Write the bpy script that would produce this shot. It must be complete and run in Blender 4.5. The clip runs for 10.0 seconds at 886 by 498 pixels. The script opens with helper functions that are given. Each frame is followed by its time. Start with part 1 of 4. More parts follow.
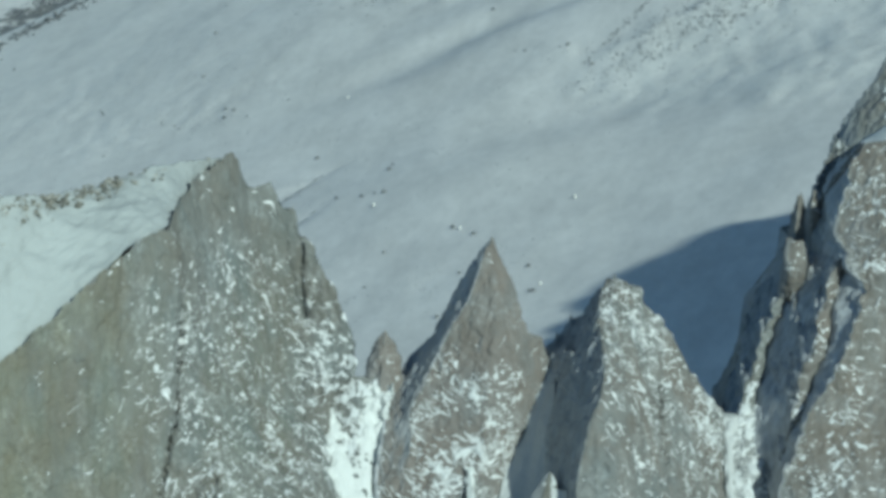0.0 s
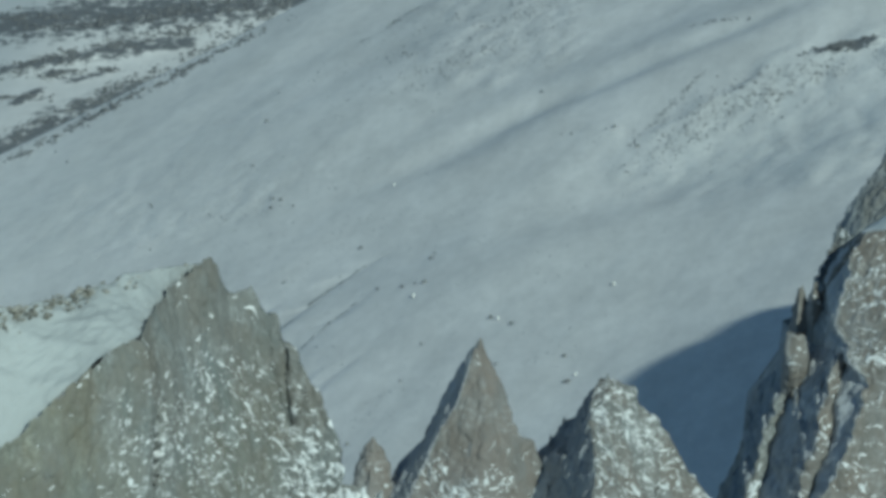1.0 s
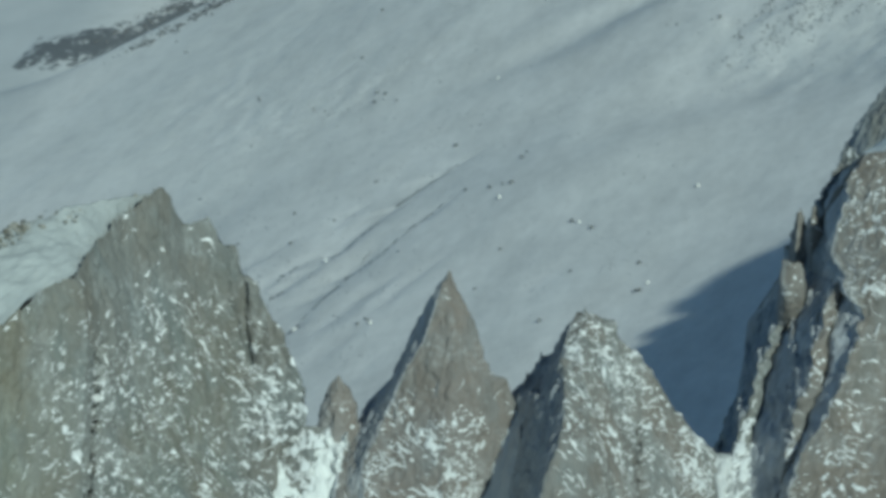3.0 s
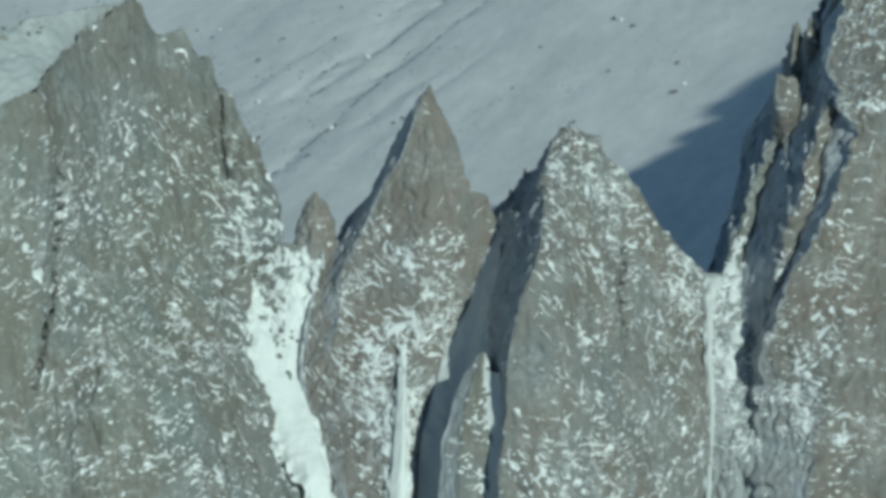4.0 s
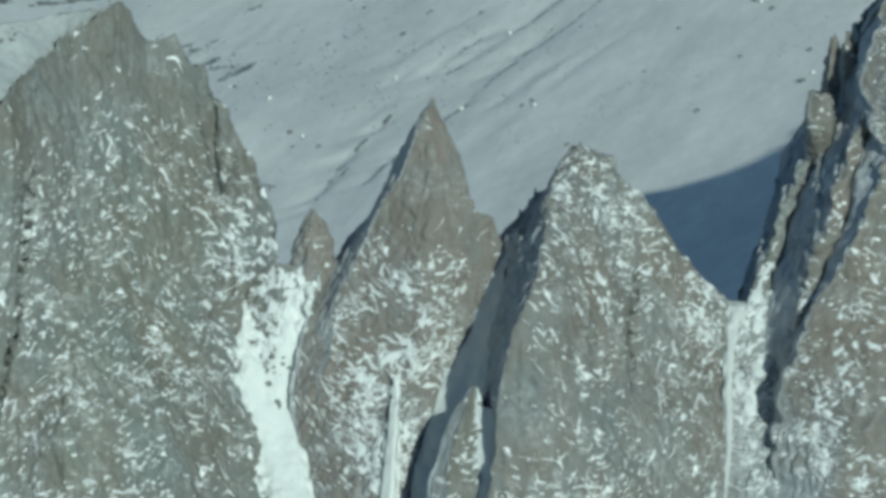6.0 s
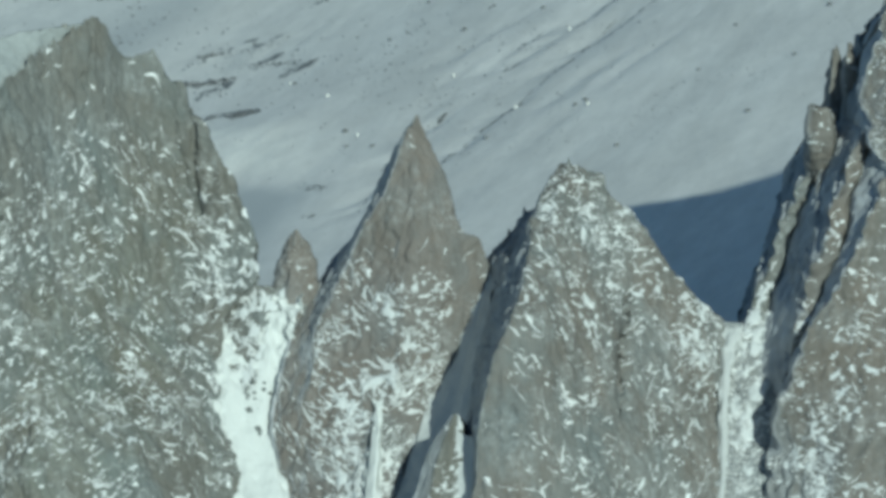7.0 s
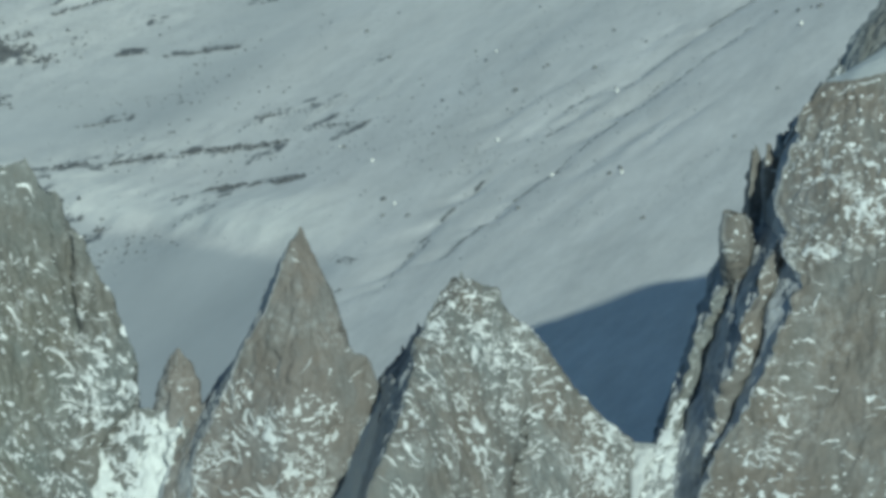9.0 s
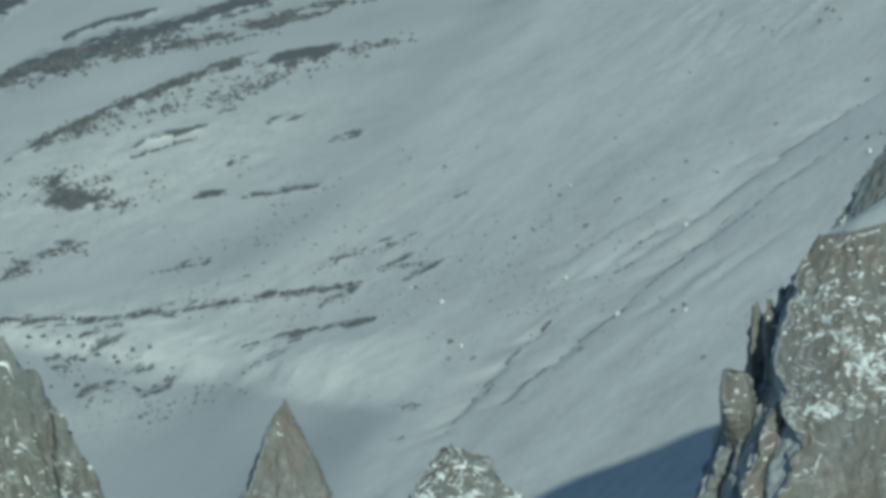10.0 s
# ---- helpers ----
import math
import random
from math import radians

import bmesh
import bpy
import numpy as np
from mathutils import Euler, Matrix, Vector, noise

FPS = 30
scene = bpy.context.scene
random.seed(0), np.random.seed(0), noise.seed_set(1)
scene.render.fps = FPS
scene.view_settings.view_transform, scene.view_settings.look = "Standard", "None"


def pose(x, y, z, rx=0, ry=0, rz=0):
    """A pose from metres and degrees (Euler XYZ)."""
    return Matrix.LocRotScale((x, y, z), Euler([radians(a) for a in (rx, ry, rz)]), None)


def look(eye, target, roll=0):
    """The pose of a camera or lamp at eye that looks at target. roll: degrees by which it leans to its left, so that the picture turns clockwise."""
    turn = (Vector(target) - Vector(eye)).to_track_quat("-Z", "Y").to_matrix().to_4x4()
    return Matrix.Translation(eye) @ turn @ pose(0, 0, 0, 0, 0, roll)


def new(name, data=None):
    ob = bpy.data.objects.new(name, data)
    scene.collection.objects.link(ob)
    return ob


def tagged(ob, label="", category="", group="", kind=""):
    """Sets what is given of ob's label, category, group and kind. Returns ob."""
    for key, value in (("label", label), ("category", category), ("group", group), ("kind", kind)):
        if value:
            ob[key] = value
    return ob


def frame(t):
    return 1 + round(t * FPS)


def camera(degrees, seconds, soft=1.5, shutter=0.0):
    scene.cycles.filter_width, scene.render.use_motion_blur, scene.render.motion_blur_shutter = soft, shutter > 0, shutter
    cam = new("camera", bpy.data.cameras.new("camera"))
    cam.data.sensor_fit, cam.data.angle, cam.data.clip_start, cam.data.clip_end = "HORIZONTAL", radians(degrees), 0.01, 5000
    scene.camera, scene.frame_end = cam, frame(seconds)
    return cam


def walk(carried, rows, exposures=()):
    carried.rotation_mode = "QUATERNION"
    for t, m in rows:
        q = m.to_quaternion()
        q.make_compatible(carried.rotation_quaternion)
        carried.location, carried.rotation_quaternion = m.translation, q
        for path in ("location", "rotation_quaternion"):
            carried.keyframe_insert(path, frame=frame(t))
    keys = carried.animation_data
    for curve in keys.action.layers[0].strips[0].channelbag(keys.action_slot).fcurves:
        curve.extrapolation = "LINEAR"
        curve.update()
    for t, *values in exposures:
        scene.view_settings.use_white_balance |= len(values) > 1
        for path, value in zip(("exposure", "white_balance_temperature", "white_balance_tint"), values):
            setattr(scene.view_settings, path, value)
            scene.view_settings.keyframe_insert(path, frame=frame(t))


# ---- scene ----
# camera: a long lens from a level flight past the spires
cam = camera(9.0, 10.0, soft=4.2)
walk(cam, [
    (0, look((0.96, -1021.96, 236.16), (-4.49, -44.94, 23.09), -0.28)),
    (0.5, look((13.92, -1006.96, 235.64), (-6.70, -26.87, 38.16), -1.44)),
    (1, look((26.75, -991.86, 235.12), (-1.36, -12.55, 34.75), -1.80)),
    (1.5, look((39.47, -976.67, 234.60), (0.74, 2.38, 34.68), -1.78)),
    (2, look((52.07, -961.37, 234.06), (1.81, 15.14, 24.55), -1.99)),
    (2.2, look((57.08, -955.22, 233.85), (7.08, 20.14, 18.98), -1.55)),
    (3.3, look((84.07, -921.35, 232.65), (0.36, 47.84, 0.98), -3.03)),
    (3.5, look((88.87, -915.19, 232.43), (-0.19, 50.97, -9.62), -2.33)),
    (4, look((100.72, -899.81, 231.88), (-0.60, 60.23, -28.99), -2.90)),
    (4.5, look((112.35, -884.44, 231.33), (-6.87, 72.98, -31.61), -3.28)),
    (5, look((123.77, -869.07, 230.78), (-12.41, 87.31, -27.68), -3.24)),
    (5.5, look((134.98, -853.71, 230.22), (-12.52, 99.54, -33.53), -3.07)),
    (5.7, look((139.40, -847.57, 230.00), (-12.58, 104.30, -36.18), -2.99)),
    (6.8, look((163.12, -813.81, 228.76), (-17.29, 130.19, -47.50), -3.39)),
    (7, look((167.32, -807.68, 228.53), (-18.86, 136.05, -44.82), -3.59)),
    (7.5, look((177.68, -792.35, 227.97), (-20.23, 150.23, -41.08), -3.64)),
    (8, look((187.82, -777.03, 227.39), (-27.33, 163.49, -35.53), -4.50)),
    (8.5, look((197.75, -761.71, 226.82), (-36.19, 174.47, -35.54), -5.01)),
    (9, look((207.47, -746.41, 226.25), (-20.02, 189.62, -42.24), -4.71)),
    (9.5, look((216.98, -731.11, 225.67), (-18.90, 205.62, -32.97), -5.67)),
    (10, look((226.27, -715.82, 225.08), (-29.10, 219.00, -21.66), -6.76)),
], [(0, -0.15, 5770, -13), (0.8, -0.36, 5750, -13), (2, -0.36, 5775, -13), (3.5, -0.31, 5830, -13), (7, -0.24, 5870, -13), (8.5, -0.25, 5890, -13), (10, -0.35, 5890, -13)])
# path end
SKY_STRENGTH = 0.088
SUN_STRENGTH = 4.4

# ---- world, sun and exposure ----
TO_SUN = Vector((0.455, -0.76, 0.475)).normalized()
world = bpy.data.worlds.new("sky_world")
scene.world = world
world.use_nodes = True
wn = world.node_tree
sky = wn.nodes.new("ShaderNodeTexSky")
sky.sky_type = "NISHITA"
sky.sun_disc = False
sky.sun_elevation = math.asin(TO_SUN.z)
sky.sun_rotation = math.atan2(TO_SUN.x, TO_SUN.y)
sky.altitude = 2500
sky.air_density = 1.0
sky.dust_density = 0.6
wn.links.new(sky.outputs[0], wn.nodes["Background"].inputs[0])
wn.nodes["Background"].inputs[1].default_value = SKY_STRENGTH
sun = new("sun", bpy.data.lights.new("sun", "SUN"))
sun.data.energy = SUN_STRENGTH
sun.data.angle = radians(0.4)
sun.data.color = (1.0, 0.965, 0.90)
sun.matrix_world = look(TO_SUN * 2000, (0, 0, 0))


# ---- noise ----
def lattice(ix, iy, iz, seed):
    h = (ix.astype(np.int64) * 374761393 + iy.astype(np.int64) * 668265263 + iz.astype(np.int64) * 2147483647 + seed * 974711) & 0xFFFFFFFF
    h = ((h ^ (h >> 13)) * 1274126177) & 0xFFFFFFFF
    h = ((h ^ (h >> 16)) * 2246822519) & 0xFFFFFFFF
    return ((h ^ (h >> 15)) & 0xFFFFFF) / float(0xFFFFFF)


def value_noise(p, seed=0):
    """Smooth noise in -1..1 at points p (n, 3)."""
    i = np.floor(p).astype(np.int64)
    f = p - i
    f = f * f * f * (f * (f * 6 - 15) + 10)
    out = 0.0
    for dx in (0, 1):
        wx = f[:, 0] if dx else 1 - f[:, 0]
        for dy in (0, 1):
            wy = f[:, 1] if dy else 1 - f[:, 1]
            for dz in (0, 1):
                wz = f[:, 2] if dz else 1 - f[:, 2]
                out = out + wx * wy * wz * lattice(i[:, 0] + dx, i[:, 1] + dy, i[:, 2] + dz, seed)
    return out * 2 - 1


def fbm(p, octaves=4, seed=0, gain=0.5):
    out, a, total = 0.0, 1.0, 0.0
    for k in range(octaves):
        out = out + a * value_noise(p * 2.03**k + 17.3 * k, seed + k)
        total += a
        a *= gain
    return out / total


def ridged(p, octaves=4, seed=0, gain=0.55):
    out, a, total = 0.0, 1.0, 0.0
    for k in range(octaves):
        out = out + a * (1 - 2 * np.abs(value_noise(p * 2.07**k + 9.1 * k, seed + k)))
        total += a
        a *= gain
    return out / total


def blocks(p, seed=0):
    """Cell noise: each block of rock stands at its own level, in -1..1, and the gap to the next block."""
    i = np.floor(p).astype(np.int64)
    best = np.full(len(p), 9.0)
    second = np.full(len(p), 9.0)
    level = np.zeros(len(p))
    for dx in (-1, 0, 1):
        for dy in (-1, 0, 1):
            for dz in (-1, 0, 1):
                c = i + (dx, dy, dz)
                q = np.stack([c[:, k] + lattice(c[:, 0], c[:, 1], c[:, 2], seed + 31 * k) for k in range(3)], 1)
                d = np.linalg.norm(q - p, axis=1)
                v = lattice(c[:, 0], c[:, 1], c[:, 2], seed + 777) * 2 - 1
                near = d < best
                second = np.where(near, best, np.minimum(second, d))
                level = np.where(near, v, level)
                best = np.where(near, d, best)
    return level, second - best


def smooth(a, b, x):
    t = np.clip((x - a) / (b - a), 0, 1)
    return t * t * (3 - 2 * t)


# ---- materials ----
class Nodes:
    def __init__(self, name):
        self.mat = bpy.data.materials.new(name)
        self.mat.use_nodes = True
        self.tree = self.mat.node_tree
        self.bsdf = self.tree.nodes["Principled BSDF"]
        self.geo = self.add("ShaderNodeNewGeometry")

    def add(self, kind, **values):
        n = self.tree.nodes.new(kind)
        for k, v in values.items():
            n.inputs[k].default_value = v
        return n

    def link(self, a, b):
        self.tree.links.new(a, b)

    def noise(self, scale, detail=5.0, stretch=(1, 1, 1), rough=0.6, turn=0.0):
        m = self.add("ShaderNodeMapping")
        m.inputs["Scale"].default_value = stretch
        m.inputs["Rotation"].default_value = (0, 0, turn)
        self.link(self.geo.outputs["Position"], m.inputs["Vector"])
        n = self.add("ShaderNodeTexNoise", Scale=scale, Detail=detail, Roughness=rough)
        self.link(m.outputs[0], n.inputs["Vector"])
        return n.outputs[0]

    def ramp(self, value, *stops):
        r = self.add("ShaderNodeValToRGB")
        e = r.color_ramp.elements
        while len(e) < len(stops):
            e.new(0.5)
        for el, (pos, col) in zip(e, stops):
            el.position, el.color = pos, (*col, 1)
        self.link(value, r.inputs[0])
        return r.outputs[0]

    def mix(self, factor, a, b, blend="MIX"):
        m = self.tree.nodes.new("ShaderNodeMix")
        m.data_type, m.blend_type = "RGBA", blend
        for sock, v in ((m.inputs[0], factor), (m.inputs[6], a), (m.inputs[7], b)):
            if isinstance(v, (float, int)):
                sock.default_value = v
            elif isinstance(v, tuple):
                sock.default_value = (*v, 1)
            else:
                self.link(v, sock)
        return m.outputs[2]

    def bump(self, height, strength, distance):
        b = self.add("ShaderNodeBump", Strength=strength, Distance=distance)
        self.link(height, b.inputs["Height"])
        self.link(b.outputs[0], self.bsdf.inputs["Normal"])


def grey(v):
    return (v, v, v)


def rock_material(name, light, dark, warm, veil=0.5):
    n = Nodes(name)
    patch = n.ramp(n.noise(0.075, 4), (0.42, light), (0.58, warm))
    streak = n.ramp(n.noise(0.55, 6, (1, 1, 0.22)), (0.30, dark), (0.62, light))
    base = n.mix(0.42, patch, streak)
    grain = n.ramp(n.noise(2.2, 8, (1, 1, 0.6), 0.7), (0.28, grey(0.74)), (0.74, grey(1.04)))
    base = n.mix(0.8, base, grain, "MULTIPLY")
    spots = n.ramp(n.noise(0.9, 3), (0.60, grey(0)), (0.72, grey(1)))
    base = n.mix(spots, base, n.mix(0.5, base, warm))
    # cool lichen-grey patches, and a thin veil of rime in the rougher places
    cool = n.ramp(n.noise(0.11, 5, (1, 1, 0.5), 0.62), (0.46, grey(0)), (0.66, grey(0.7)))
    base = n.mix(cool, base, n.mix(1.0, base, (0.86, 0.97, 1.04), "MULTIPLY"))
    where = n.ramp(n.noise(0.16, 4, (1, 1, 0.7)), (0.48, grey(0)), (0.66, grey(1)))
    rime = n.ramp(n.noise(1.1, 7, (1, 1, 0.8), 0.72), (0.46, grey(0)), (0.68, grey(veil)))
    base = n.mix(n.mix(1.0, where, rime, "MULTIPLY"), base, (0.50, 0.53, 0.54))
    # a redder or yellower rock in places
    stain = n.add("ShaderNodeAttribute")
    stain.attribute_name = "tan"
    blotch = n.ramp(n.noise(0.13, 6, (1, 1, 0.45), 0.65), (0.34, grey(0.25)), (0.62, grey(1.0)))
    base = n.mix(n.mix(1.0, stain.outputs["Color"], blotch, "MULTIPLY"), base, n.mix(1.0, base, (1.02, 1.0, 0.84), "MULTIPLY"))
    # a web of thin snow along the joints and small ledges
    snowy = n.add("ShaderNodeAttribute")
    snowy.attribute_name = "snowy"
    web = n.ramp(n.noise(0.42, 5, (1, 1, 1.7), 0.58), (0.435, grey(0)), (0.485, grey(1)), (0.515, grey(1)), (0.565, grey(0)))
    fine_web = n.ramp(n.noise(0.85, 4, (1, 1, 1.3), 0.6), (0.455, grey(0)), (0.49, grey(0.8)), (0.51, grey(0.8)), (0.545, grey(0)))
    hold = n.ramp(n.noise(0.20, 5, (1, 1, 1.2), 0.62), (0.54, grey(0)), (0.66, grey(0.7)))
    fine_hold = n.ramp(n.noise(0.5, 4, rough=0.6), (0.55, grey(0)), (0.68, grey(0.7)))
    lines = n.mix(1.0, n.mix(1.0, web, hold, "MULTIPLY"), n.mix(1.0, fine_web, fine_hold, "MULTIPLY"), "LIGHTEN")
    base = n.mix(n.mix(1.0, lines, snowy.outputs["Color"], "MULTIPLY"), base, (0.66, 0.68, 0.68))
    # lift painted into the rock's shaded sides; at the saddle, thin rime too
    shade_lift = n.add("ShaderNodeAttribute")
    shade_lift.attribute_name = "shade_lift"
    lift_noise = n.ramp(n.noise(0.5, 6, (1, 1, 0.5), 0.6), (0.32, grey(0.5)), (0.66, grey(1.0)))
    base = n.mix(n.mix(1.0, shade_lift.outputs["Color"], lift_noise, "MULTIPLY"), base, (0.56, 0.585, 0.61))
    n.link(base, n.bsdf.inputs["Base Color"])
    n.bsdf.inputs["Roughness"].default_value = 0.9
    n.bsdf.inputs["Specular IOR Level"].default_value = 0.2
    n.bump(n.noise(2.6, 8, (1, 1, 0.5), 0.7), 0.28, 0.35)
    return n.mat


def snow_material(name, tone=(0.80, 0.83, 0.84), dirt=0.25, vary=0.0):
    n = Nodes(name)
    soft_patches = n.ramp(n.noise(0.12, 5), (0.3, tuple(0.93 * c for c in tone)), (0.7, tone))
    grit = n.ramp(n.noise(1.4, 7, rough=0.75), (0.56, grey(0)), (0.70, grey(dirt)))
    base = n.mix(grit, soft_patches, (0.32, 0.31, 0.29))
    if vary:
        thin = n.ramp(n.geo.outputs["Random Per Island"], (0.0, grey(1 - vary)), (0.85, grey(1)))
        base = n.mix(1.0, base, thin, "MULTIPLY")
    n.link(base, n.bsdf.inputs["Base Color"])
    n.bsdf.inputs["Roughness"].default_value = 0.8
    n.bsdf.inputs["Specular IOR Level"].default_value = 0.15
    n.bump(n.noise(0.9, 7), 0.5, 0.35)
    return n.mat


def ground_material():
    n = Nodes("wind_packed_snow_on_scree")
    # thin snow, with more grit showing along the fall of the slope
    turn = radians(-20)
    tone = n.ramp(n.noise(0.022, 5, (1.0, 0.35, 1), 0.55, -turn), (0.30, (0.705, 0.694, 0.668)), (0.68, (0.800, 0.784, 0.754)))
    streaks = n.ramp(n.noise(0.10, 5, (1.0, 0.22, 1), 0.6, -turn), (0.50, grey(0)), (0.78, grey(0.11)))
    low = n.add("ShaderNodeAttribute")
    low.attribute_name = "calm"
    base = n.mix(n.mix(low.outputs["Color"], streaks, grey(0.0)), tone, (0.44, 0.45, 0.46))
    mottle = n.ramp(n.noise(0.055, 6, (1, 0.35, 1), 0.66), (0.34, grey(0.915)), (0.66, grey(1.065)))
    base = n.mix(n.mix(low.outputs["Color"], grey(1), grey(0.35)), base, n.mix(1.0, base, mottle, "MULTIPLY"))
    speckle = n.ramp(n.noise(0.24, 6, (1, 0.4, 1), 0.7), (0.32, grey(0.92)), (0.64, grey(1.045)))
    base = n.mix(n.mix(low.outputs["Color"], grey(1), grey(0.2)), base, n.mix(1.0, base, speckle, "MULTIPLY"))
    grit = n.ramp(n.noise(0.55, 8, rough=0.75), (0.56, grey(0)), (0.74, grey(0.36)))
    base = n.mix(n.mix(low.outputs["Color"], grit, grey(0.06)), base, (0.33, 0.325, 0.31))
    stones = n.ramp(n.noise(0.9, 2, rough=0.4), (0.73, grey(0)), (0.77, grey(0.7)))
    patches = n.ramp(n.noise(0.03, 3), (0.45, grey(0)), (0.60, grey(1)))
    base = n.mix(n.mix(1.0, stones, patches, "MULTIPLY"), base, (0.17, 0.16, 0.15))
    # blocky ground: broken stone shows through the snow
    rough = n.add("ShaderNodeAttribute")
    rough.attribute_name = "rubble"
    broken = n.ramp(n.noise(0.42, 7, (1.3, 0.45, 1), 0.75), (0.50, grey(0)), (0.66, grey(0.45)))
    base = n.mix(n.mix(1.0, broken, rough.outputs["Color"], "MULTIPLY"), base, (0.25, 0.245, 0.23))
    # greyer, bluer snow on the flat floor
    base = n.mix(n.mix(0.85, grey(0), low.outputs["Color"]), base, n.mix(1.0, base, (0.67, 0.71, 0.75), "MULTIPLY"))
    # paler banks and blocky ground, their sunlit brightness put into the colour
    bright_lift = n.add("ShaderNodeAttribute")
    bright_lift.attribute_name = "bright_lift"
    soft_patches = n.ramp(n.noise(0.11, 6, (1, 0.6, 1), 0.65), (0.36, grey(0.25)), (0.60, grey(1)))
    base = n.mix(n.mix(1.0, bright_lift.outputs["Color"], soft_patches, "MULTIPLY"), base, (0.87, 0.86, 0.81))
    # belts of dark moraine gravel with ragged rims
    belts = n.add("ShaderNodeAttribute")
    belts.attribute_name = "debris"
    torn = n.ramp(n.noise(0.16, 8, (1, 0.45, 1), 0.75), (0.36, grey(0)), (0.64, grey(1)))
    fray = n.mix(0.5, belts.outputs["Color"], torn)
    gravel = n.ramp(n.noise(0.8, 7, rough=0.7), (0.30, (0.080, 0.087, 0.096)), (0.72, (0.165, 0.173, 0.182)))
    gate = n.ramp(belts.outputs["Color"], (0.30, grey(0)), (0.50, grey(1)))
    base = n.mix(n.mix(1.0, gate, n.ramp(fray, (0.50, grey(0)), (0.60, grey(0.92))), "MULTIPLY"), base, gravel)
    n.link(base, n.bsdf.inputs["Base Color"])
    n.bsdf.inputs["Roughness"].default_value = 0.85
    n.bsdf.inputs["Specular IOR Level"].default_value = 0.12
    n.bump(n.noise(0.35, 9, rough=0.68), 0.42, 0.5)
    return n.mat


def stone_material(name, a, b):
    n = Nodes(name)
    info = n.add("ShaderNodeObjectInfo")
    island = n.ramp(n.geo.outputs["Random Per Island"], (0.0, a), (1.0, b))
    base = n.mix(0.7, island, n.ramp(n.noise(1.6, 6), (0.3, grey(0.6)), (0.7, grey(1.2))), "MULTIPLY")
    base = n.mix(0.25, base, n.ramp(info.outputs["Random"], (0.0, a), (1.0, b)))
    n.link(base, n.bsdf.inputs["Base Color"])
    n.bsdf.inputs["Roughness"].default_value = 0.9
    n.bump(n.noise(3.0, 5), 0.5, 0.2)
    return n.mat


GRANITE = rock_material("weathered_granite", (0.192, 0.198, 0.188), (0.117, 0.121, 0.114), (0.163, 0.152, 0.130))
TAN_GRANITE = rock_material("tan_granite", (0.199, 0.188, 0.172), (0.125, 0.117, 0.106), (0.181, 0.156, 0.131))
BROWN_GRANITE = rock_material("brown_granite", (0.208, 0.195, 0.182), (0.142, 0.131, 0.119), (0.189, 0.160, 0.136), 0.5)
MOTTLED_GRANITE = rock_material("mottled_granite", (0.194, 0.196, 0.186), (0.124, 0.124, 0.116), (0.182, 0.157, 0.134))
SNOW = snow_material("rime_and_snow", (0.58, 0.60, 0.60), 0.4)
DAB_SNOW = snow_material("wind_blown_snow", (0.73, 0.745, 0.74), 0.25, 0.5)
GULLY_SNOW = snow_material("packed_gully_snow", (0.64, 0.66, 0.645), 0.4)
SADDLE_SNOW = snow_material("wind_scoured_snow", (0.52, 0.535, 0.53), 0.6)
OLD_SNOW = snow_material("grey_old_snow", (0.365, 0.39, 0.39), 0.7)
GROUND = ground_material()
STONE = stone_material("dark_moraine_stone", (0.080, 0.086, 0.094), (0.175, 0.180, 0.184))

RUBBLE_STONE = stone_material("olive_brown_rubble", (0.13, 0.125, 0.10), (0.46, 0.45, 0.41))
PALE_STONE = stone_material("rime_coated_stone", (0.52, 0.52, 0.50), (0.66, 0.66, 0.64))


# ---- mesh helpers ----
def mesh_of(name, verts, faces, material, shade=True):
    me = bpy.data.meshes.new(name)
    me.from_pydata([tuple(v) for v in np.asarray(verts).tolist()], [], [tuple(f) for f in (faces if isinstance(faces, list) else faces.tolist())])
    me.materials.append(material)
    if shade:
        me.polygons.foreach_set("use_smooth", [True] * len(me.polygons))
    me.update()
    return me


def part(name, verts, faces, material, parent=None, label="", kind="", shade=True):
    ob = new(name, mesh_of(name, verts, faces, material, shade))
    if parent:
        ob.parent = parent
    return tagged(ob, label=label, kind=kind)


def along(rail, count):
    """A rail's points, evenly spaced along its length."""
    p = np.array(rail, float)
    s = np.r_[0, np.cumsum(np.linalg.norm(np.diff(p, axis=0), axis=1))]
    t = np.linspace(0, s[-1], count)
    return np.stack([np.interp(t, s, p[:, k]) for k in range(3)], 1)


def loft(rails, rows, step, closed=True, back=0):
    """A grid of points (rows, columns, 3) through rails that run from the top down. The last spans, round the back, are coarser."""
    lines = [along(r, rows) for r in rails]
    if closed:
        lines.append(lines[0])
    grid = []
    for k, (a, b) in enumerate(zip(lines, lines[1:])):
        wide = np.linalg.norm(a - b, axis=1)[: int(rows * 0.6)].max()
        cols = max(3, int(wide / (step * (6 if k >= len(lines) - 1 - back else 1))))
        grid += [a + (b - a) * t for t in np.arange(cols) / cols]
    if not closed:
        grid.append(lines[-1])
    return np.stack(grid, 1)


def soften(grid, times, closed):
    """Rounds the creases between the rails a little."""
    for _ in range(times):
        if closed:
            near = (np.roll(grid, 1, 1) + np.roll(grid, -1, 1)) / 2
        else:
            near = grid.copy()
            near[:, 1:-1] = (grid[:, :-2] + grid[:, 2:]) / 2
        grid = grid * 0.5 + near * 0.5
        mid = grid.copy()
        mid[1:-1] = (grid[:-2] + grid[2:]) / 4 + grid[1:-1] / 2
        grid = mid
    return grid


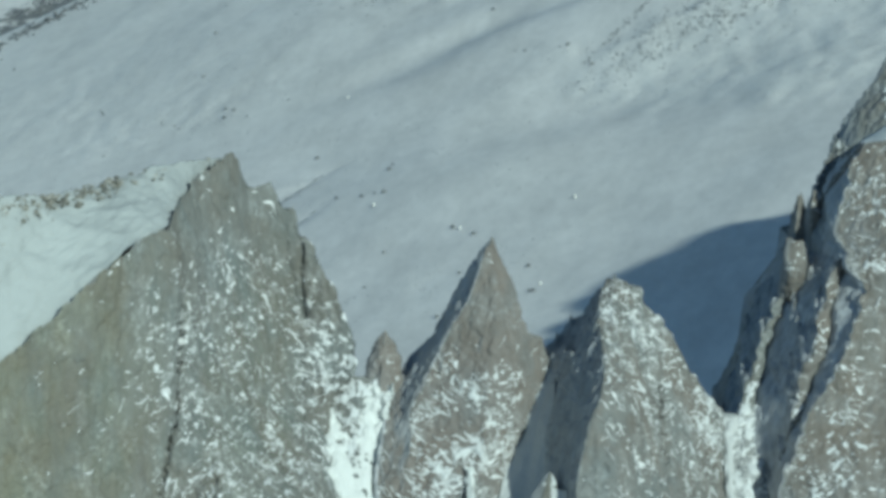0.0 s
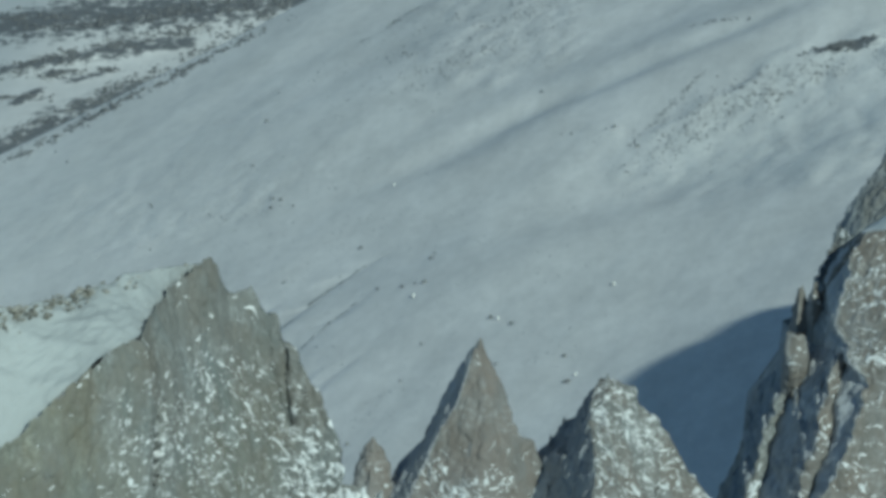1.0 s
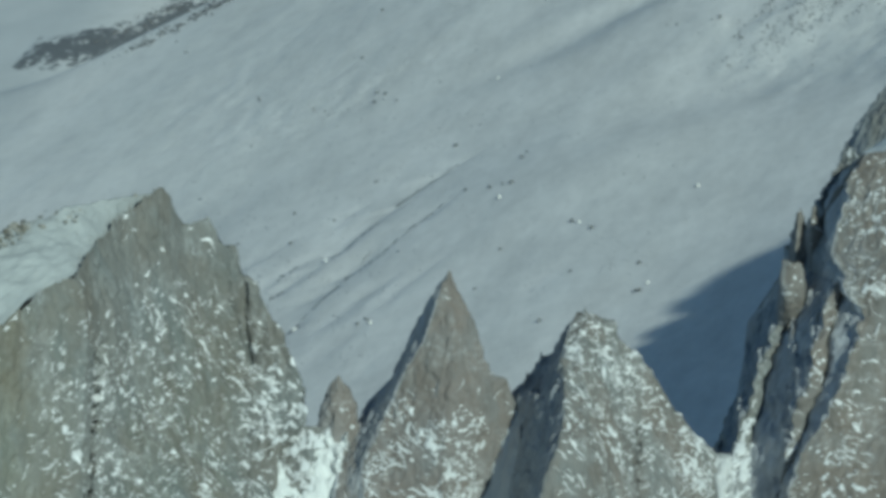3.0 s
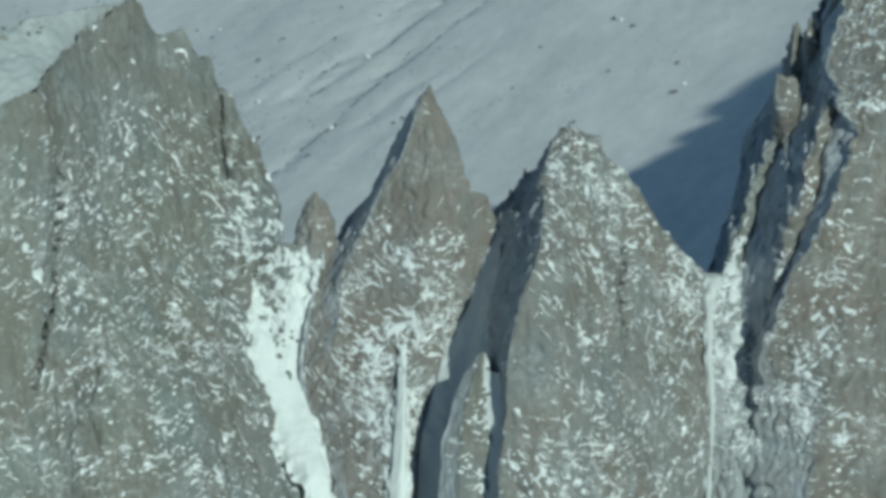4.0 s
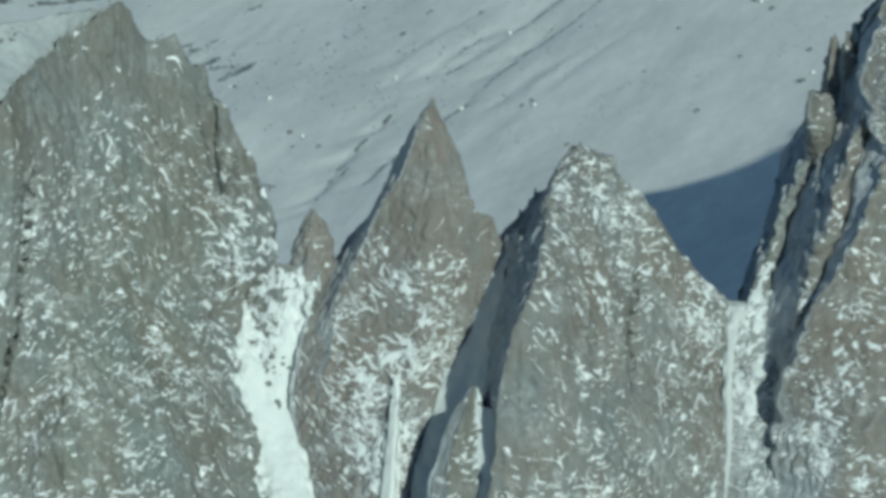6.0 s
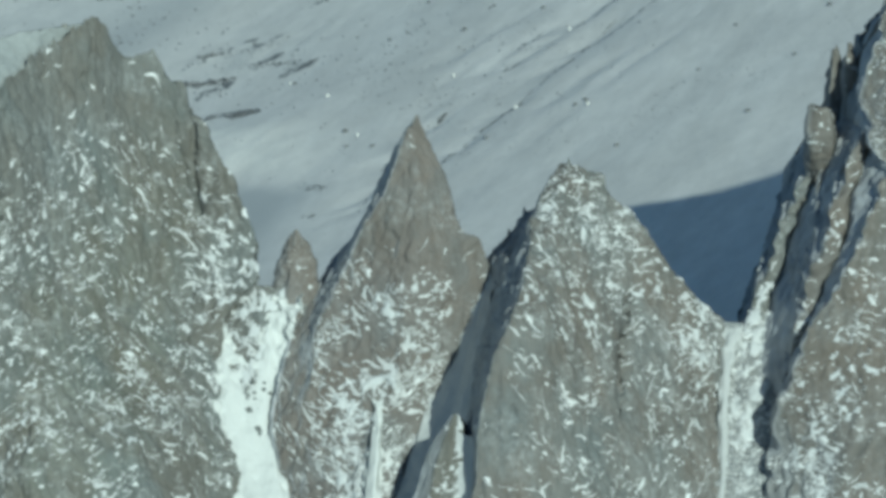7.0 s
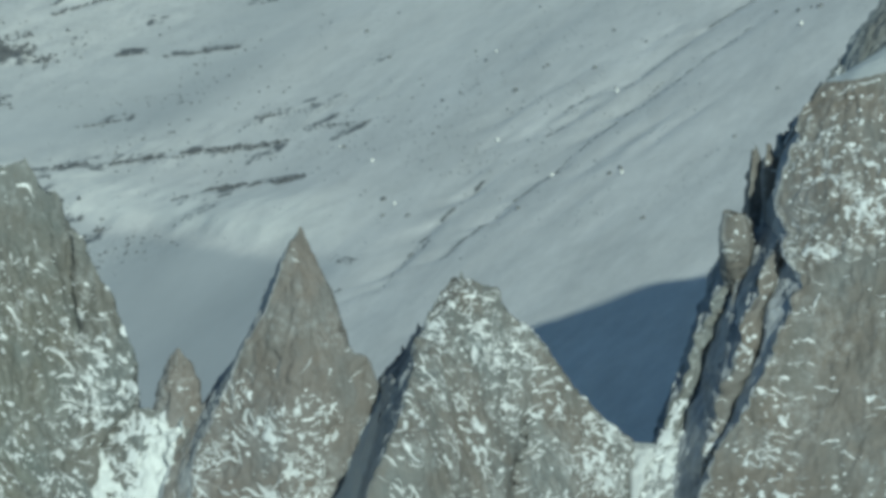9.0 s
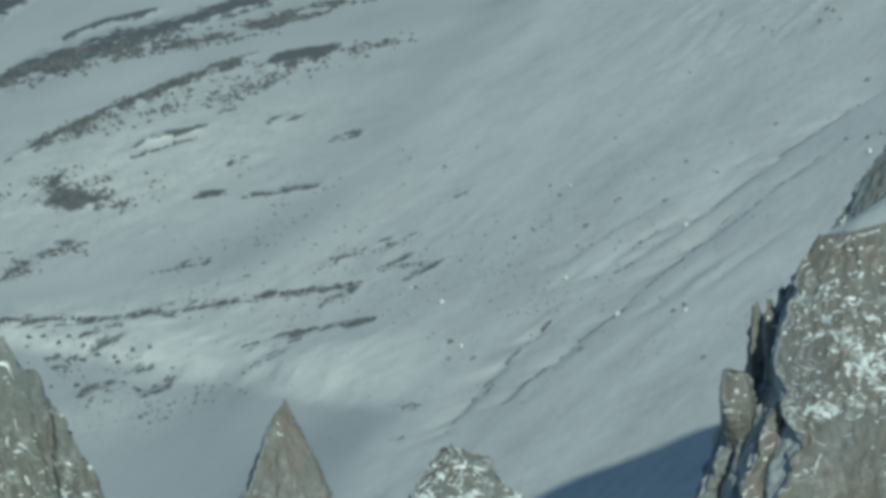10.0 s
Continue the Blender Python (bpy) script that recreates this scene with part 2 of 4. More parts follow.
def normals(grid, closed):
    du = np.roll(grid, -1, 1) - np.roll(grid, 1, 1) if closed else np.gradient(grid, axis=1)
    dv = np.gradient(grid, axis=0)
    n = np.cross(dv, du)
    return n / np.maximum(np.linalg.norm(n, axis=2, keepdims=True), 1e-9)


def quads(rows, cols, closed):
    r, c = np.meshgrid(np.arange(rows - 1), np.arange(cols if closed else cols - 1), indexing="ij")
    r, c = r.ravel(), c.ravel()
    d = (c + 1) % cols
    return np.stack([r * cols + c, (r + 1) * cols + c, (r + 1) * cols + d, r * cols + d], 1)


def craggy(grid, closed, rough=1.0, seed=0, flute=1.0, teeth=0.8):
    """Breaks a smooth form up into flutes, blocks and ledges, and its crest into teeth."""
    shape = grid.shape
    n = normals(grid, closed).reshape(-1, 3)
    p = grid.reshape(-1, 3)
    big = fbm(p / 11.0, 3, seed) * 0.9
    flutes = ridged(p * (1 / 4.2, 1 / 4.2, 1 / 17.0), 4, seed + 5) * 1.0 * flute
    level, gap = blocks(p * (1 / 2.6, 1 / 2.6, 1 / 4.4) + fbm(p / 5, 2, seed + 8)[:, None] * 0.35, seed + 11)
    fine_level, fine_gap = blocks(p * (1 / 0.95, 1 / 0.95, 1 / 1.5), seed + 15)
    cracks = -0.28 * np.exp(-((gap / 0.12) ** 2)) - 0.07 * np.exp(-((fine_gap / 0.12) ** 2))
    fine = fbm(p / 0.8, 3, seed + 21) * 0.2
    d = big + flutes + level * 0.42 + fine_level * 0.15 + cracks + fine
    rows = np.linspace(0, np.linalg.norm(np.diff(grid.mean(1), axis=0), axis=1).sum(), shape[0])
    fade = np.repeat(smooth(-0.3, 3.0, rows) - smooth(-0.3, 3.0, 0.0), shape[1])
    crest = np.repeat(np.exp(-rows / 2.5), shape[1])
    moved = p + n * (d * rough * fade)[:, None]
    tooth_level, _ = blocks(p * (1 / 1.7, 1 / 1.7, 1 / 6.0) + 3.3, seed + 27)
    moved[:, 2] += teeth * crest * (0.75 * tooth_level + 0.35 * fbm(p / 0.7, 2, seed + 33)) + 0.2 * rough * fade * fine_level
    return moved.reshape(shape)


def snow_value(grid, closed, zones, seed, lee=0.0):
    """How readily snow lies: on ledges, along cracks, in the zones (x, z, reach across, reach up, weight), and on the lee side."""
    shape = grid.shape
    n = normals(grid, closed).reshape(-1, 3)
    p = grid.reshape(-1, 3)
    bent = p + 1.6 * np.stack([fbm(p / 3.5, 2, seed + 61), fbm(p / 3.5, 2, seed + 62), fbm(p / 3.5, 2, seed + 63)], 1)
    threads = ridged(bent * (1 / 2.1, 1 / 2.1, 1 / 1.3), 2, seed + 40)
    v = 0.40 * n[:, 2] + 0.60 * threads + 0.30 * fbm(p / 6.5, 3, seed + 44) + 0.5 * fbm(p / 0.8, 2, seed + 47)
    for x, z, rx, rz, w in zones:
        v = v + w * np.exp(-(((p[:, 0] - x) / rx) ** 2) - ((p[:, 2] - z) / rz) ** 2)
    smooth_n = normals(soften(grid, 6, closed), closed).reshape(-1, 3)
    v = v + lee * smooth(0.50, 0.78, -smooth_n[:, 0]) * (smooth_n[:, 1] < 0.3)
    return v.reshape(shape[:2])


def flecks(parent, grid, closed, zones, seed, count, long=1.0, dip=0.12):
    """Dabs of wind-blown snow on ledges and in cracks, each bent to the rock that it lies on."""
    rng = np.random.default_rng(seed + 900)
    rows_n, cols_n = grid.shape[:2]
    n = normals(grid, closed)
    p = grid.reshape(-1, 3)
    like = 0.55 * fbm(p / 6.0, 2, seed + 71) + 0.45 * fbm(p / 2.2, 2, seed + 73) + 0.35 * n.reshape(-1, 3)[:, 2]
    for x, z, rx, rz, w in zones:
        like = like + w * np.exp(-(((p[:, 0] - x) / rx) ** 2) - ((p[:, 2] - z) / rz) ** 2)
    across = np.linalg.norm(np.roll(grid, -1, 1) - grid, axis=2)
    downward = np.linalg.norm(np.gradient(grid, axis=0), axis=2)
    area = (across * downward).ravel()
    chance = np.exp(3.4 * like) * area * (p[:, 2] > -58) * (p[:, 0] < 115) * (n.reshape(-1, 3)[:, 1] < 0.25)
    lee_side = normals(soften(grid, 8, closed), closed).reshape(-1, 3)[:, 0]
    chance = (chance * (1 - 0.9 * smooth(0.45, 0.75, -lee_side))).reshape(rows_n, cols_n)
    chance[:2] = 0
    if not closed:
        chance[:, :2] = chance[:, -2:] = 0
    chance = chance.ravel() / chance.sum()
    # most dabs keep company: a few lead, the rest gather round them
    leads = rng.choice(len(p), max(1, count // 6), p=chance)
    pick = rng.choice(leads, count)
    loose = rng.random(count) < 0.42
    pick[loose] = rng.choice(len(p), int(loose.sum()), p=chance)
    r0, c0 = pick // cols_n, pick % cols_n
    cell_a, cell_d = np.maximum(across[r0, c0], 0.1), np.maximum(downward[r0, c0], 0.1)
    shift = np.where(loose, 0.0, 1.0)
    r0 = np.clip(np.round(r0 + np.clip(shift * rng.normal(0, 1.0, count) / cell_d, -24, 24)), 2, rows_n - 3).astype(int)
    c0 = np.round(c0 + np.clip(shift * rng.normal(0, 1.5, count) / cell_a, -24, 24)).astype(int)
    c0 = c0 % cols_n if closed else np.clip(c0, 2, cols_n - 3)
    length = (0.16 + 0.55 * rng.random(count) ** 1.6 + 1.7 * rng.random(count) ** 6) * long
    width = np.minimum(0.06 + 0.12 * rng.random(count) ** 1.5 + 0.40 * (rng.random(count) ** 10), 0.6 * length)
    lie = 0.75 * fbm(grid[r0, c0] / 7.0, 2, seed + 81)
    turn = lie + np.where(rng.random(count) < 0.75, rng.normal(dip, 0.28, count), rng.uniform(-1.5, 1.5, count))
    bend = rng.normal(0, 0.22, count) * length
    s = np.linspace(-1, 1, 7)
    a = np.array([-1.0, -0.45, 0.45, 1.0])
    along_s = s[None, :, None] * length[:, None, None]
    profile = np.sqrt(np.maximum(0.06, 1 - s**2))[None, :, None]
    wobble = 1 + 0.55 * rng.standard_normal((count, 7, 4))
    side = a[None, None, :] * width[:, None, None] * profile * np.clip(wobble, 0.3, 1.9)
    u = along_s * np.cos(turn)[:, None, None] - side * np.sin(turn)[:, None, None]
    v = along_s * np.sin(turn)[:, None, None] + side * np.cos(turn)[:, None, None] + (bend[:, None] * (s**2)[None, :])[:, :, None]
    cell_u = np.maximum(across[r0, c0], 0.08)[:, None, None]
    cell_v = np.maximum(downward[r0, c0], 0.08)[:, None, None]
    r = np.clip(r0[:, None, None] + np.clip(v / cell_v, -14, 14), 0, rows_n - 1.001)
    c = c0[:, None, None] + np.clip(u / cell_u, -14, 14)
    c = c % cols_n if closed else np.clip(c, 0, cols_n - 1.001)
    ri, ci = np.floor(r).astype(int), np.floor(c).astype(int)
    fr, fc = (r - ri)[..., None], (c - ci)[..., None]
    rj, cj = ri + 1, (ci + 1) % cols_n

    def sample(g):
        return (g[ri, ci] * (1 - fr) + g[rj, ci] * fr) * (1 - fc) + (g[ri, cj] * (1 - fr) + g[rj, cj] * fr) * fc

    edge = 1 - np.abs(a)[None, None, :] * 0.8
    lift = (0.05 + 0.14 * edge * profile)[..., None]
    spots = sample(grid) + sample(n) * lift
    base = np.arange(count)[:, None, None] * 28
    k, m = np.meshgrid(np.arange(6), np.arange(3), indexing="ij")
    first = base + (k * 4 + m)[None]
    faces = np.stack([first, first + 4, first + 5, first + 1], -1).reshape(-1, 4)
    part("snow_dusting", spots.reshape(-1, 3), faces, DAB_SNOW, parent, "small bright dabs of snow", "stuff")


def backs(front, reach=45, mid=None):
    """Rails for the far side of a peak, from the same crest, in turn round to the first."""
    mid = sum(r[0][0] for r in front) / len(front) if mid is None else mid
    out = []
    for r in reversed(front):
        x, y, z = r[0]
        out.append([(x, y, z), (x + 0.15 * (x - mid), y + reach * 0.36, z - 34), (x + 0.25 * (x - mid), y + reach, -150)])
    return out


def near_line(points, line):
    """How far points lie from a line (x, z) drawn on a rock face."""
    best = np.full(len(points), 1e9)
    for (x0, z0), (x1, z1) in zip(line, line[1:]):
        dx, dz = x1 - x0, z1 - z0
        t = np.clip(((points[:, 0] - x0) * dx + (points[:, 2] - z0) * dz) / (dx * dx + dz * dz), 0, 1)
        best = np.minimum(best, np.hypot(points[:, 0] - x0 - t * dx, points[:, 2] - z0 - t * dz))
    return best


def crag(parent, front, rows, step, material, name="rock_face", closed=True, rough=1.0, flute=1.0, teeth=0.8, seed=0, zones=(), cover=0.05, dabs=0, lee=0.0, shade_lift=0.35, flank_lift=(), clefts=(), ledges=(), round_off=1, label="", rear=None, tan=(), dip=0.12, rime=0.0, shadow_band_lift=(), dab=1.0):
    """One body of rock as a part of a peak, and the snow that lies on it as parts of that. cover: the share of its face under snow."""
    rear = (backs(front) if rear is None else rear) if closed else []
    grid = soften(loft(front + rear, rows, step, closed, len(rear)), round_off, closed)
    grid = craggy(grid, closed, rough, seed, flute, teeth)
    for line, push in [(c, -1.25) for c in clefts] + [(c, 0.35) for c in ledges]:
        far = near_line(grid.reshape(-1, 3), line).reshape(grid.shape[:2])
        grid = grid + normals(grid, closed) * (push * np.exp(-((far / 0.45) ** 2)))[..., None]
    rows_n, cols_n = grid.shape[:2]
    verts, faces = grid.reshape(-1, 3), quads(rows_n, cols_n, closed)
    body_verts, body_faces = verts, faces
    if closed and grid[-1][:, 2].max() < -80:
        # the foot, spreading down into the ground
        foot = grid[-1] + (grid[-1] - grid[-1].mean(0)) * (0.35, 0.35, 0)
        foot[:, 2] = np.minimum(grid[-1][:, 2] - 5, -190)
        body_verts = np.concatenate([verts, foot])
        body_faces = quads(rows_n + 1, cols_n, True)
    ob = part(name, body_verts, body_faces, material, parent, label)
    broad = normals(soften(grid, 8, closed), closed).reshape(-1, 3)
    lift_attr = ob.data.attributes.new("shade_lift", "FLOAT", "POINT")
    # faces turned to -x, away from the sun, are painted paler
    paleness = np.maximum(rime, shade_lift * smooth(0.35, 0.8, -broad[:, 0]))
    # pale colour on a shadowed right flank, to lighten its shade
    for x, z, rx, rz, w in flank_lift:
        paleness = np.maximum(paleness, w * np.exp(-(((verts[:, 0] - x) / rx) ** 2) - ((verts[:, 2] - z) / rz) ** 2) * smooth(0.1, 0.5, broad[:, 0]) * smooth(-0.62, -0.30, broad[:, 1]))
    # paler band drawn along a cast shadow, lifting it in the colour
    for line, reach in shadow_band_lift:
        far = near_line(verts, line) + 1.2 * fbm(verts / 1.7, 3, seed + 91)
        paleness = np.maximum(paleness, (1 - smooth(0.75 * reach, reach, far)) * (broad[:, 1] < 0.4))
    lift_attr.data.foreach_set("value", np.concatenate([paleness, np.zeros(len(body_verts) - len(verts))]).astype(np.float32))
    tail = np.zeros(len(body_verts) - len(verts))
    held = 0.5 * np.ones(len(verts))
    for x, z, rx, rz, w in zones:
        held = held + 1.2 * w * np.exp(-(((verts[:, 0] - x) / rx) ** 2) - ((verts[:, 2] - z) / rz) ** 2)
    held = np.clip(held, 0, 1) * (1 - 0.8 * smooth(0.40, 0.75, -broad[:, 0]))
    ob.data.attributes.new("snowy", "FLOAT", "POINT").data.foreach_set("value", np.concatenate([held, tail]).astype(np.float32))
    hue = np.zeros(len(verts))
    for x, z, rx, rz, w in tan:
        hue = np.maximum(hue, w * np.exp(-(((verts[:, 0] - x) / rx) ** 4) - ((verts[:, 2] - z) / rz) ** 4))
    ob.data.attributes.new("tan", "FLOAT", "POINT").data.foreach_set("value", np.concatenate([hue, tail]).astype(np.float32))
    v = snow_value(grid, closed, zones, seed, 0.0).ravel()
    n = normals(grid, closed).reshape(-1, 3)
    seen = (verts[:, 2] > -55) & (n[:, 1] < 0.2)
    v = v - np.quantile(v[seen], 1 - cover) - 0.5 * smooth(0.45, 0.75, -broad[:, 0])
    for line in ledges:
        v = v + 1.6 * np.exp(-((near_line(verts, line) / 0.40) ** 2))
    if lee:
        v = v + snow_value(grid, closed, zones, seed, lee).ravel() - snow_value(grid, closed, zones, seed, 0.0).ravel()
    if dabs:
        flecks(ob, grid, closed, zones, seed, dabs, dab, dip)
    lying = (v[faces] > 0).sum(1) >= 3
    if cover > 0:
        some = faces[lying]
        count_all = np.bincount(faces.ravel(), minlength=len(verts))
        count_in = np.bincount(some.ravel(), minlength=len(verts))
        inner = (count_in == count_all) & (count_in > 0)
        lift = np.where(inner, 0.12 + 0.25 * np.clip(v, 0, 0.6), 0.04)
        up = verts + n * lift[:, None] + np.array((0, 0, 1)) * (0.35 * lift)[:, None]
        used = np.unique(some)
        index = np.full(len(verts), -1)
        index[used] = np.arange(len(used))
        part("snow_cover", up[used], index[some], SNOW, ob, "thin white snow caught on the ledges", "stuff")
    return ob


def thing(name, place, label, category, group="", kind=""):
    ob = new(name)
    ob.empty_display_size = 0.5
    ob.location = place
    return tagged(ob, label, category, group, kind)


def settle(parent):
    """The parts were built at their place in the world: take the thing's own place off them."""
    for child in parent.children:
        child.matrix_parent_inverse = Matrix.Translation(-parent.location)


# ---- the ground ----
def height(x, y):
    """The valley side and its flat floor, as one surface."""
    side = 0.3426 * x + 0.00816 * y - 108.8
    beyond = ((x + 94) * -122 + (y - 1333) * 128) / 177.0
    side = side - 0.8 * np.logaddexp(0, beyond / 6) * 6
    for cx, cy, rx, ry, h in SWELLS:
        side = side + h * np.exp(-(((x - cx) / rx) ** 2) - ((y - cy) / ry) ** 2)
    floor = -183.0 - 0.018 * (y - 900)
    h = np.logaddexp(side / 6, floor / 6) * 6
    s, a = 0.35 * x + 0.937 * y, 0.937 * x - 0.35 * y
    z0 = np.zeros_like(x)
    still = 1 - 0.9 * calm(x, y)
    slope = smooth(-155, -115, x) * still
    h = h + still * 0.75 * fbm(np.stack([a / 42, s / 100, z0], 1), 2, 60)
    h = h + slope * (0.07 + 0.15 * np.exp(-(((x + 85) / 45) ** 2) - ((y - 600) / 170) ** 2)) * fbm(np.stack([a / 9, s / 48, z0], 1), 3, 64)
    rough = rubble(x, y)
    for low, up, tall in MOUNDS:
        h = h + tall * mound(x, y, low, up)
    h = h + 2.6 * bank(x, y) + 0.9 * smooth(-0.2, 0.6, debris(x, y))
    h = h + still * 0.16 * fbm(np.stack([x / 11, y / 30, z0], 1), 3, 88)
    h = h + still * (0.05 + 0.55 * rough) * fbm(np.stack([x / 4.4, y / 14.0, z0], 1), 3, 68)
    h = h + rough * 0.25 * fbm(np.stack([x / 17, y / 26, z0], 1), 2, 72)
    h = h + 1.5 * fbm(np.stack([a / 85, s / 210, z0], 1), 2, 76)
    for x0, y0, x1, y1, wide, deep in GROOVES:
        dx, dy = x1 - x0, y1 - y0
        length = math.hypot(dx, dy)
        t = ((x - x0) * dx + (y - y0) * dy) / length**2
        off = ((x - x0) * dy - (y - y0) * dx) / length + 1.2 * np.sin(t * 5.0)
        ends = smooth(-0.15, 0.15, t) * (1 - smooth(0.8, 1.2, t))
        broken = smooth(-0.8, 0.15, fbm(np.stack([t * length / 9, 0 * x + x0, 0 * x], 1), 2, 95))
        h = h - deep * broken * ends * np.exp(-((off / np.where(off < 0, 7.0 * wide, 1.5 * wide)) ** 2))
    return h


def belt(x, y, line):
    """How far inside a belt of debris (x, y, half its depth) a place lies: 1 in the middle, 0 at its rim, less outside."""
    xs, ys, ws = np.array(line, float).T
    inside = 1 - np.abs(y - np.interp(x, xs, ys)) / np.interp(x, xs, ws)
    past = np.maximum(xs[0] - x, x - xs[-1]) / 4.0
    return np.clip(np.minimum(inside, -past), -1, 1)


def debris(x, y):
    d = np.full(len(x), -1.0)
    for line in BELTS:
        d = np.maximum(d, belt(x, y, line))
    for line in PATCHY:
        d = np.maximum(d, np.minimum(belt(x, y, line), 0.0))
    for line in FAINT:
        d = np.maximum(d, np.minimum(belt(x, y, line), -0.02))
    return d


def mound(x, y, low, up):
    """1 well inside a blocky mound between its lower and upper rim, 0 outside."""
    wx = x + 8 * fbm(np.stack([x / 14, y / 30, 0 * x], 1), 3, 82)
    wy = y + 30 * fbm(np.stack([x / 14, y / 30, 0 * x], 1), 3, 84)
    a, b = np.array(low, float).T, np.array(up, float).T
    inside = np.minimum((wy - np.interp(wx, *a)) / 45, (np.interp(wx, *b) - wy) / 34)
    inside = np.minimum(inside, np.minimum((wx - a[0][0]) / 42, (a[0][-1] - wx) / 26))
    return smooth(0, 1, inside)


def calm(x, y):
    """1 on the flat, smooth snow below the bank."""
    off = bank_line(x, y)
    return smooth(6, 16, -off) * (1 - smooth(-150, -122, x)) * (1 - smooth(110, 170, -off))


def bank_line(x, y):
    xs, ys = np.array([(-330, 768), (-302, 744), (-274, 727), (-252, 708), (-219, 679), (-177, 622), (-145, 584), (-120, 560)], float).T
    return (y - np.interp(x, xs, ys)) * 0.75 + 3 * fbm(np.stack([x / 12, y / 12, 0 * x], 1), 3, 86)


def bank(x, y):
    """A low bank along the foot of the slope, steep towards the flat snow."""
    off = bank_line(x, y)
    ends = smooth(-330, -290, x) * (1 - smooth(-170, -130, x))
    return ends * smooth(-8, 3, off) * (1 - smooth(4, 45, off))


def rubble(x, y):
    """Where the slope is rough with blocks, 0 to 1."""
    r = np.zeros_like(x)
    for cx, cy, rx, ry in RUBBLE:
        r = np.maximum(r, np.exp(-(((x - cx) / rx) ** 2) - ((y - cy) / ry) ** 2))
    r = np.maximum(r, 0.5 * np.exp(-(((x + 140) / 60) ** 2) - ((y - 990) / 130) ** 2))
    for low, up, h in MOUNDS:
        r = np.maximum(r, mound(x, y, low, up))
    return np.maximum(r, 0.8 * bank(x, y))


BELTS = [
    [(-427, 1108, 39), (-408, 1141, 44), (-398, 1157, 35), (-386, 1182, 34), (-372, 1214, 25), (-355, 1232, 16)],
    [(-474, 1238, 36), (-458, 1242, 29)],
    [(-424, 1175, 9), (-417, 1199, 9), (-398, 1221, 8)],
    [(-378, 990, 16), (-372, 1007, 22), (-368, 1033, 21), (-361, 1056, 16), (-353, 1077, 18), (-346, 1095, 14), (-336, 1120, 12)],
    [(-328, 1112, 13), (-318, 1112, 20), (-305, 1122, 10)],
    [(-352, 936, 17), (-341, 917, 12), (-323, 906, 6)],
    [(-338, 978, 6), (-335, 993, 8), (-328, 998, 7), (-320, 1006, 4)],
]
PATCHY = [
    [(-323, 1031, 4), (-313, 1034, 4)],
    [(-325, 1074, 9), (-315, 1072, 9)],
    [(-298, 1012, 6), (-290, 1018, 5)],
    [(-305, 959, 7), (-298, 957, 6)],
    [(-296, 914, 5), (-287, 913, 4)],
    [(-280, 906, 4), (-266, 909, 4), (-255, 911, 5)],
    [(-330, 855, 10), (-320, 855, 7), (-314, 854, 4)],
    [(-336, 831, 12), (-322, 826, 9)],
]
PATCHY += [
    [(-318, 765, 8), (-293, 758, 8), (-278, 755, 5), (-270, 761, 6), (-263, 765, 11), (-255, 766, 10)],
    [(-252, 768, 6), (-241, 766, 6)],
    [(-238, 764, 8), (-229, 767, 5)],
    [(-222, 758, 5), (-215, 757, 4)],
    [(-213, 688, 12), (-209, 695, 10), (-201, 695, 5), (-190, 694, 4), (-176, 680, 4)],
    [(-278, 741, 9), (-269, 737, 10)],
    [(-282, 815, 3), (-274, 823, 5), (-266, 824, 4)],
]
BELTS += [
    [(-275, 1660, 50), (-260, 1672, 55), (-243, 1690, 70), (-220, 1700, 75), (-193, 1708, 78), (-166, 1712, 65), (-139, 1728, 50), (-110, 1760, 40)],
    [(-262, 1285, 35), (-247, 1292, 42), (-238, 1296, 45), (-225, 1300, 55), (-215, 1330, 80), (-203, 1360, 78), (-192, 1400, 75), (-181, 1440, 55), (-170, 1470, 30)],
    [(-270, 1498, 14), (-257, 1527, 16), (-245, 1538, 12), (-226, 1554, 13), (-205, 1562, 10)],
    [(-256, 1430, 12), (-245, 1448, 16), (-238, 1452, 8)],
    [(-233, 1436, 10), (-225, 1470, 22), (-220, 1480, 10)],
    [(-224, 1527, 9), (-208, 1528, 8)],
    [(-213, 1503, 8), (-193, 1525, 8)],
    [(95, 776, 4), (104, 769, 7), (112, 764, 7), (118, 760, 4)],
    [(-216, 1564, 10), (-198, 1583, 24), (-176, 1603, 22), (-160, 1610, 12)],
]
FAINT = []
for x, y in [(-296, 1016), (-265, 979), (-196, 788), (-207, 794), (-217, 795), (-190, 832), (-191, 760), (-176, 731), (-298, 957), (-269, 727), (-251, 700), (-259, 684), (-238, 674), (-203, 737), (-201, 687), (-201, 664)]:
    FAINT.append([(x - 4, y - 2, 5), (x, y, 8), (x + 5, y + 2, 5)])
MOUNDS = [
    ([(14, 790), (38, 675), (67, 650), (87, 597), (107, 559), (160, 500)], [(14, 800), (43, 767), (53, 787), (88, 806), (114, 786), (160, 770)], 1.2),
    ([(-64, 1135), (-43, 1043), (-24, 938), (2, 907), (34, 930)], [(-64, 1140), (-51, 1156), (-34, 1184), (0, 1240), (34, 1260)], 0.7),
]
SWELLS = [(73, 849, 22, 16, -2.5), (35, 853, 24, 18, -3), (6, 866, 22, 18, -3), (-20, 846, 22, 22, -2.5), (52, 690, 70, 55, -6), (80, 850, 80, 80, 10), (-8, 660, 45, 70, 5), (-40, 1000, 80, 110, 5), (-190, 640, 45, 40, 3.5)]
RUBBLE = [(-330, 960, 60, 110), (-240, 655, 50, 30), (-110, 900, 45, 40), (-240, 770, 60, 30)]
